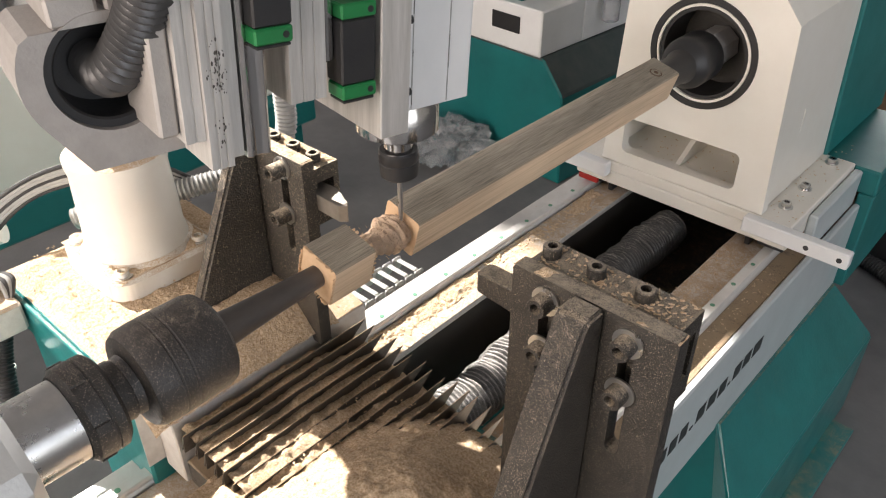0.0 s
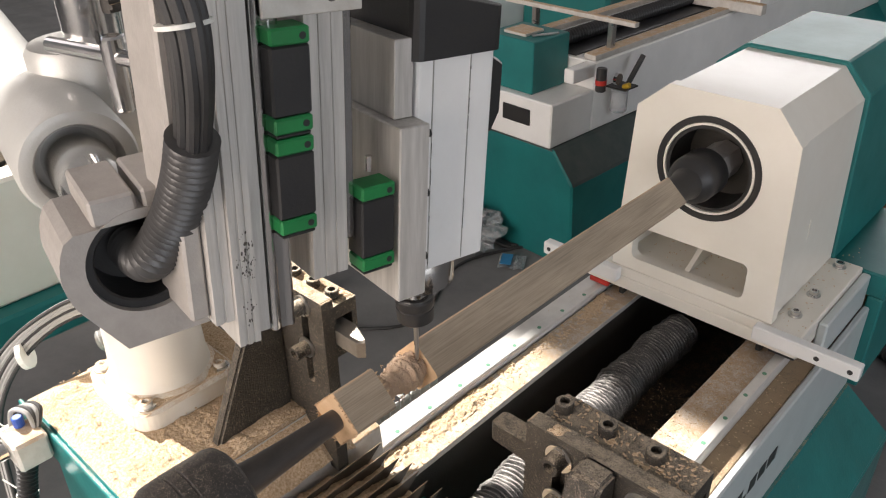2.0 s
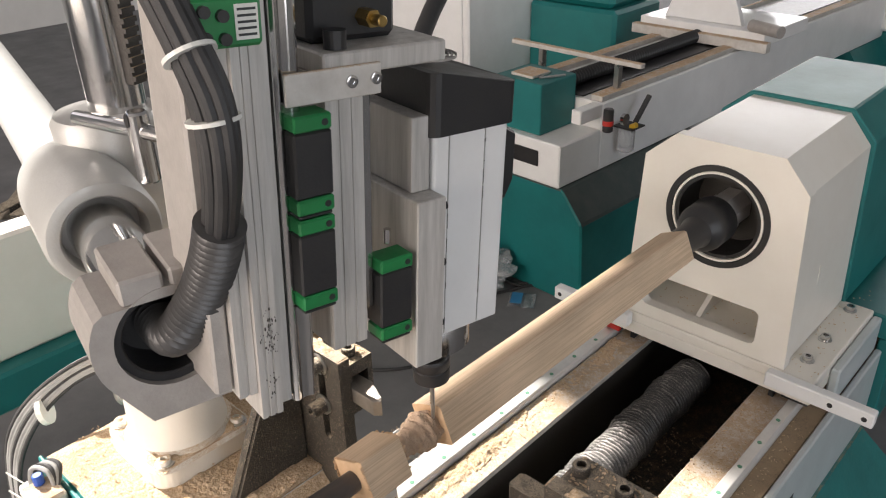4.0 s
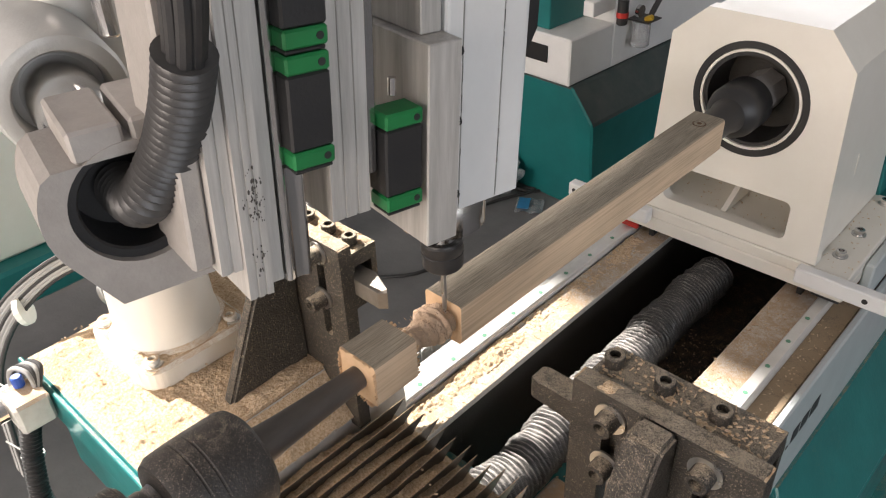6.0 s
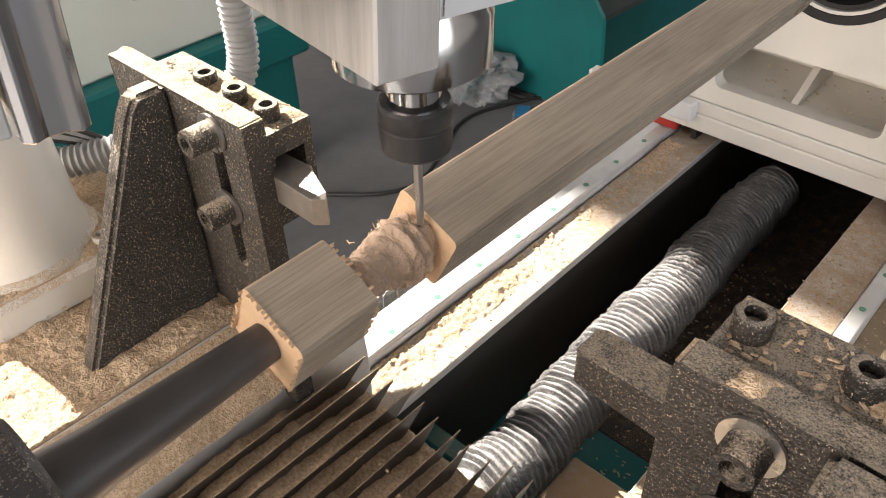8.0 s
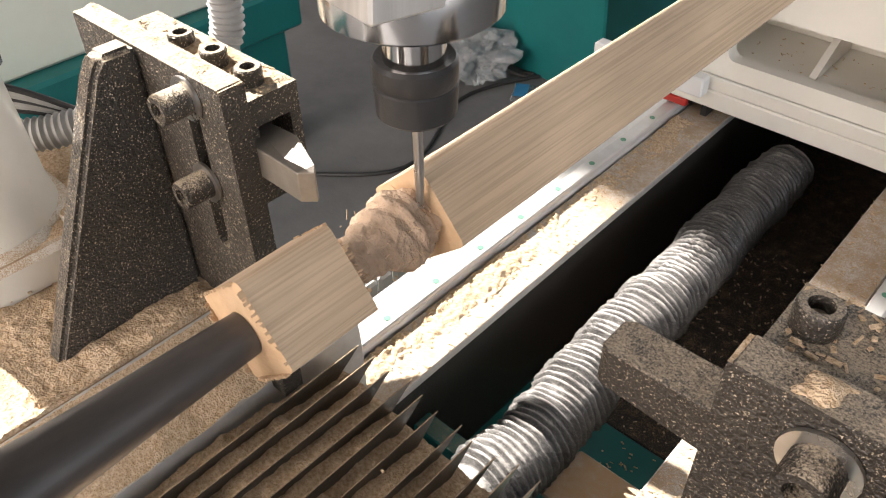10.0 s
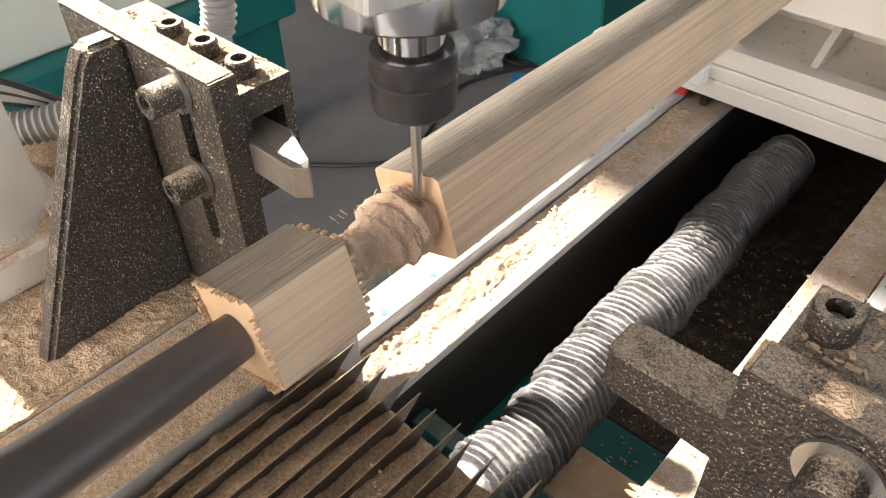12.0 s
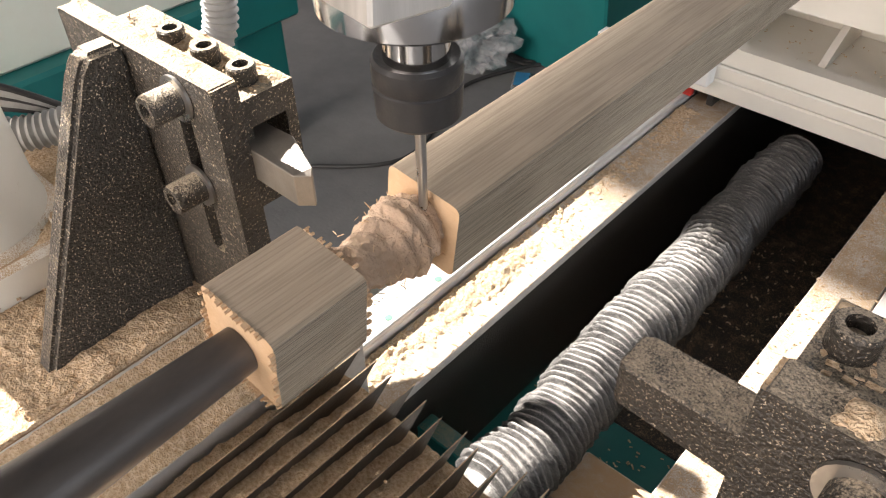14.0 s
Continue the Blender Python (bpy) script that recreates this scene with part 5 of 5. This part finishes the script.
def loose_cables():
    lc = thing("cable_bundle", "bundle of grey cables with nylon ties beside the table", "cables", Matrix.Translation((0.07, 0.01, -0.01)))
    for k in range(7):
        o = 0.006 * k
        part("cable", sweep([(-0.62 - o, -0.55, 0.72), (-0.70 - o, -0.50, 0.90 + o), (-0.67, -0.38, 1.03 + o), (-0.60, -0.22, 1.04 + o), (-0.56, -0.08, 0.97), (-0.60, 0.05, 0.85)], 0.0045, 8), CABLEGREY if k % 3 else RUBBER, lc, smooth=True)
    for p in ((-0.695, -0.44, 0.985), (-0.635, -0.29, 1.05)):
        part("cable_tie", rod(Vector(p), Vector(p) + Vector((0.006, 0.008, 0.003)), 0.026, 14), NYLON, lc)
    for k in range(4):
        o = 0.007 * k
        part("cable", sweep([(-0.53 - o, -0.545, 0.60), (-0.56 - o, -0.535, 0.80), (-0.575 - o, -0.525, 0.90), (-0.57, -0.515 + o, 0.975), (-0.535, -0.50 + o, 0.985), (-0.515, -0.50, 0.955)], 0.0042, 8), RUBBER if k % 2 else CABLEGREY, lc, smooth=True)
    for p in ((-0.567, -0.535, 0.80), (-0.585, -0.525, 0.89), (-0.583, -0.52, 0.93)):
        tie = part("cable_tie", rod(Vector(p), Vector(p) + Vector((-0.001, 0.001, 0.006)), 0.0185, 14), NYLON, lc, "white nylon tie")
        part("tie_tail", rod(Vector(p), Vector(p) + Vector((-0.045, -0.02, 0.022)), 0.0016, 6), NYLON, tie)
    vb = thing("air_valve", "small steel air valve clamped to the table edge", "air valve", Matrix.Translation((-0.45, -0.505, 0.90)))
    part("valve_body", box(-0.035, 0.03, -0.03, 0.024, 0.0, 0.055, 0.005), DUSTYSTEEL, vb)
    part("valve_port", rod((-0.01, -0.031, 0.03), (-0.01, -0.05, 0.03), 0.014, 16, bevel=0.002), CHROME, vb)
    part("fitting", rod((-0.02, 0.0, 0.055), (-0.02, 0.0, 0.075), 0.009, 12, bevel=0.002), BLUE, vb, "blue push-in fitting")
    part("valve_hose", sweep([(0.0, -0.01, 0.0), (0.01, -0.03, -0.06), (0.05, -0.06, -0.18), (0.10, -0.09, -0.35)], 0.017, 14, 10, ribs=0.007, rib_depth=0.003), BLACK, vb, "black corrugated hose", smooth=True)
    # corrugated hose behind the left bracket
    gh = thing("grey_flexible_hose", "grey corrugated hose looping behind the tool bracket", "hose")
    part("hose", sweep([(-0.60, -0.30, 0.95), (-0.54, -0.22, 0.985), (-0.49, -0.155, 0.99), (-0.45, -0.09, 1.0), (-0.42, -0.01, 1.01), (-0.405, 0.05, 1.06), (-0.40, 0.055, 1.16), (-0.40, 0.06, 1.26)], 0.021, 18, 12, ribs=0.0085, rib_depth=0.003), CABLEGREY, gh, smooth=True)


lathe_bed()
dust_on_ways()
headstock()
chuck = head_chuck()
blank = workpiece()
centre = tail_center()
tailstock()
screw_cover()
pleated_cover()
mound()
worktable()
dust_slope()
tool_bracket("tool_bracket", "black slotted tool bracket under a layer of sawdust", BRACKET, 1, -0.197, 0.024, (-0.285, -0.077), -0.162, 1.199,
             (-0.285, -0.088, -0.139, -0.086), (1.078, 1.174), (-0.122,), (1.178, 1.100), 0.026, (-0.204, -0.158, -0.112), (-0.018, -0.139, -0.111, 1.114, 1.141))
tool_bracket("tool_bracket", "black slotted tool bracket dusted with sawdust", TOOLIRON, -1, 0.415, 0.040, (0.314, 0.519), -0.176, 1.223,
             (0.508, 0.318, -0.1535, -0.100), (1.10, 1.217), (0.362, 0.466), (1.196, 1.127), 0.020, (0.332, 0.391, 0.452), (0.245, -0.157, -0.128, 1.128, 1.166))
pedestal()
radial_arm()
carving_head()
nose = spindle_nose()
hoses()
limit_switch()
left_machine()
back_lathe()
far_things()
floor_clutter()
loose_cables()


def loose_chips():
    """Wood chips and dust flakes fallen on the machine."""
    rnd = random.Random(33)
    verts, faces = [], []
    zones = ((-0.08, 0.20, 0.06, 0.29, 0.4705, 150), (-0.08, 0.20, 0.31, 0.85, 0.4698, 420), (0.205, 0.285, 0.0, 0.80, 0.7062, 520), (0.312, 0.356, -0.1, 0.80, 0.6905, 160), (-0.130, -0.090, 0.0, 0.80, 0.7062, 130),
             (0.255, 0.330, 0.83, 1.30, 0.8032, 60), (-0.09, 0.18, 0.845, 0.98, 0.8322, 50), (-0.235, -0.168, -0.06, 0.80, 0.6992, 60),
             (-0.145, -0.10, -0.42, -0.06, 0.874, 110))
    zones += ((0.318, 0.506, -0.150, -0.102, 1.2175, 150), (-0.28, -0.09, -0.136, -0.088, 1.1755, 90), (-0.535, -0.160, -0.455, -0.125, 0.9565, 320),
              (0.05, 0.30, -0.36, -0.16, 0.872, 220), (-0.47, -0.31, -0.36, -0.21, 0.9935, 60))
    for x0, x1, y0, y1, z, n in zones:
        for _ in range(n):
            c = Vector((rnd.uniform(x0, x1), rnd.uniform(y0, y1), z))
            ln, w = rnd.uniform(0.0008, 0.0036), rnd.uniform(0.0004, 0.0013)
            q = Euler((rnd.uniform(-0.3, 0.3), rnd.uniform(-0.3, 0.3), rnd.uniform(0, 6.3))).to_matrix()
            k = len(verts)
            for dx, dy, dz in ((-ln, -w, 0), (ln, -w, 0), (ln, w, 0), (-ln, w, 0), (-ln, -w, w), (ln, -w, w), (ln, w, w), (-ln, w, w)):
                verts.append(c + q @ Vector((dx, dy, dz)))
            faces += [(k, k + 1, k + 2, k + 3), (k + 4, k + 5, k + 6, k + 7), (k, k + 1, k + 5, k + 4), (k + 1, k + 2, k + 6, k + 5), (k + 2, k + 3, k + 7, k + 6), (k + 3, k, k + 4, k + 7)]
    me = bpy.data.meshes.new("wood_chips")
    me.from_pydata(verts, [], faces)
    me.materials.append(SAWDUST)
    tagged(new("wood_chips", me), "small pale wood chips scattered over the machine", "wood chips", kind="stuff")


loose_chips()


def offcuts():
    rnd = random.Random(21)
    for k in range(22):
        m = Matrix.Translation((-3.3 + rnd.uniform(-1.0, 0.5), rnd.uniform(-1.3, 1.6), 0.0)) @ pose(0, 0, 0, 0, 0, rnd.uniform(0, 180))
        oc = thing("timber_offcut", "rough timber offcut lying on the floor", "offcut", m, group="offcuts on the floor")
        w, h, ln = rnd.uniform(0.05, 0.14), rnd.uniform(0.04, 0.13), rnd.uniform(0.3, 0.8)
        part("timber", box(-ln / 2, ln / 2, -w / 2, w / 2, 0.001, h, 0.004), rnd.choice((ENDWOOD, BRACKET, GREYWOOD, CONCRETE)), oc)


offcuts()


# ---- what moves: the work turns steadily between the centres ----
TURNS = ((0.0, 16.0), (2.5, 161.0), (14.0, 817.0))


def turn_at(t):
    for (a, p), (b, q) in zip(TURNS, TURNS[1:]):
        if a <= t <= b:
            return p + (q - p) * (t - a) / (b - a)


def motions():
    for ob in (chuck, blank, centre):
        walk(ob, [(0.5 * k, pose(X0, 0, Z0, 0, turn_at(0.5 * k), 0)) for k in range(29)])


motions()
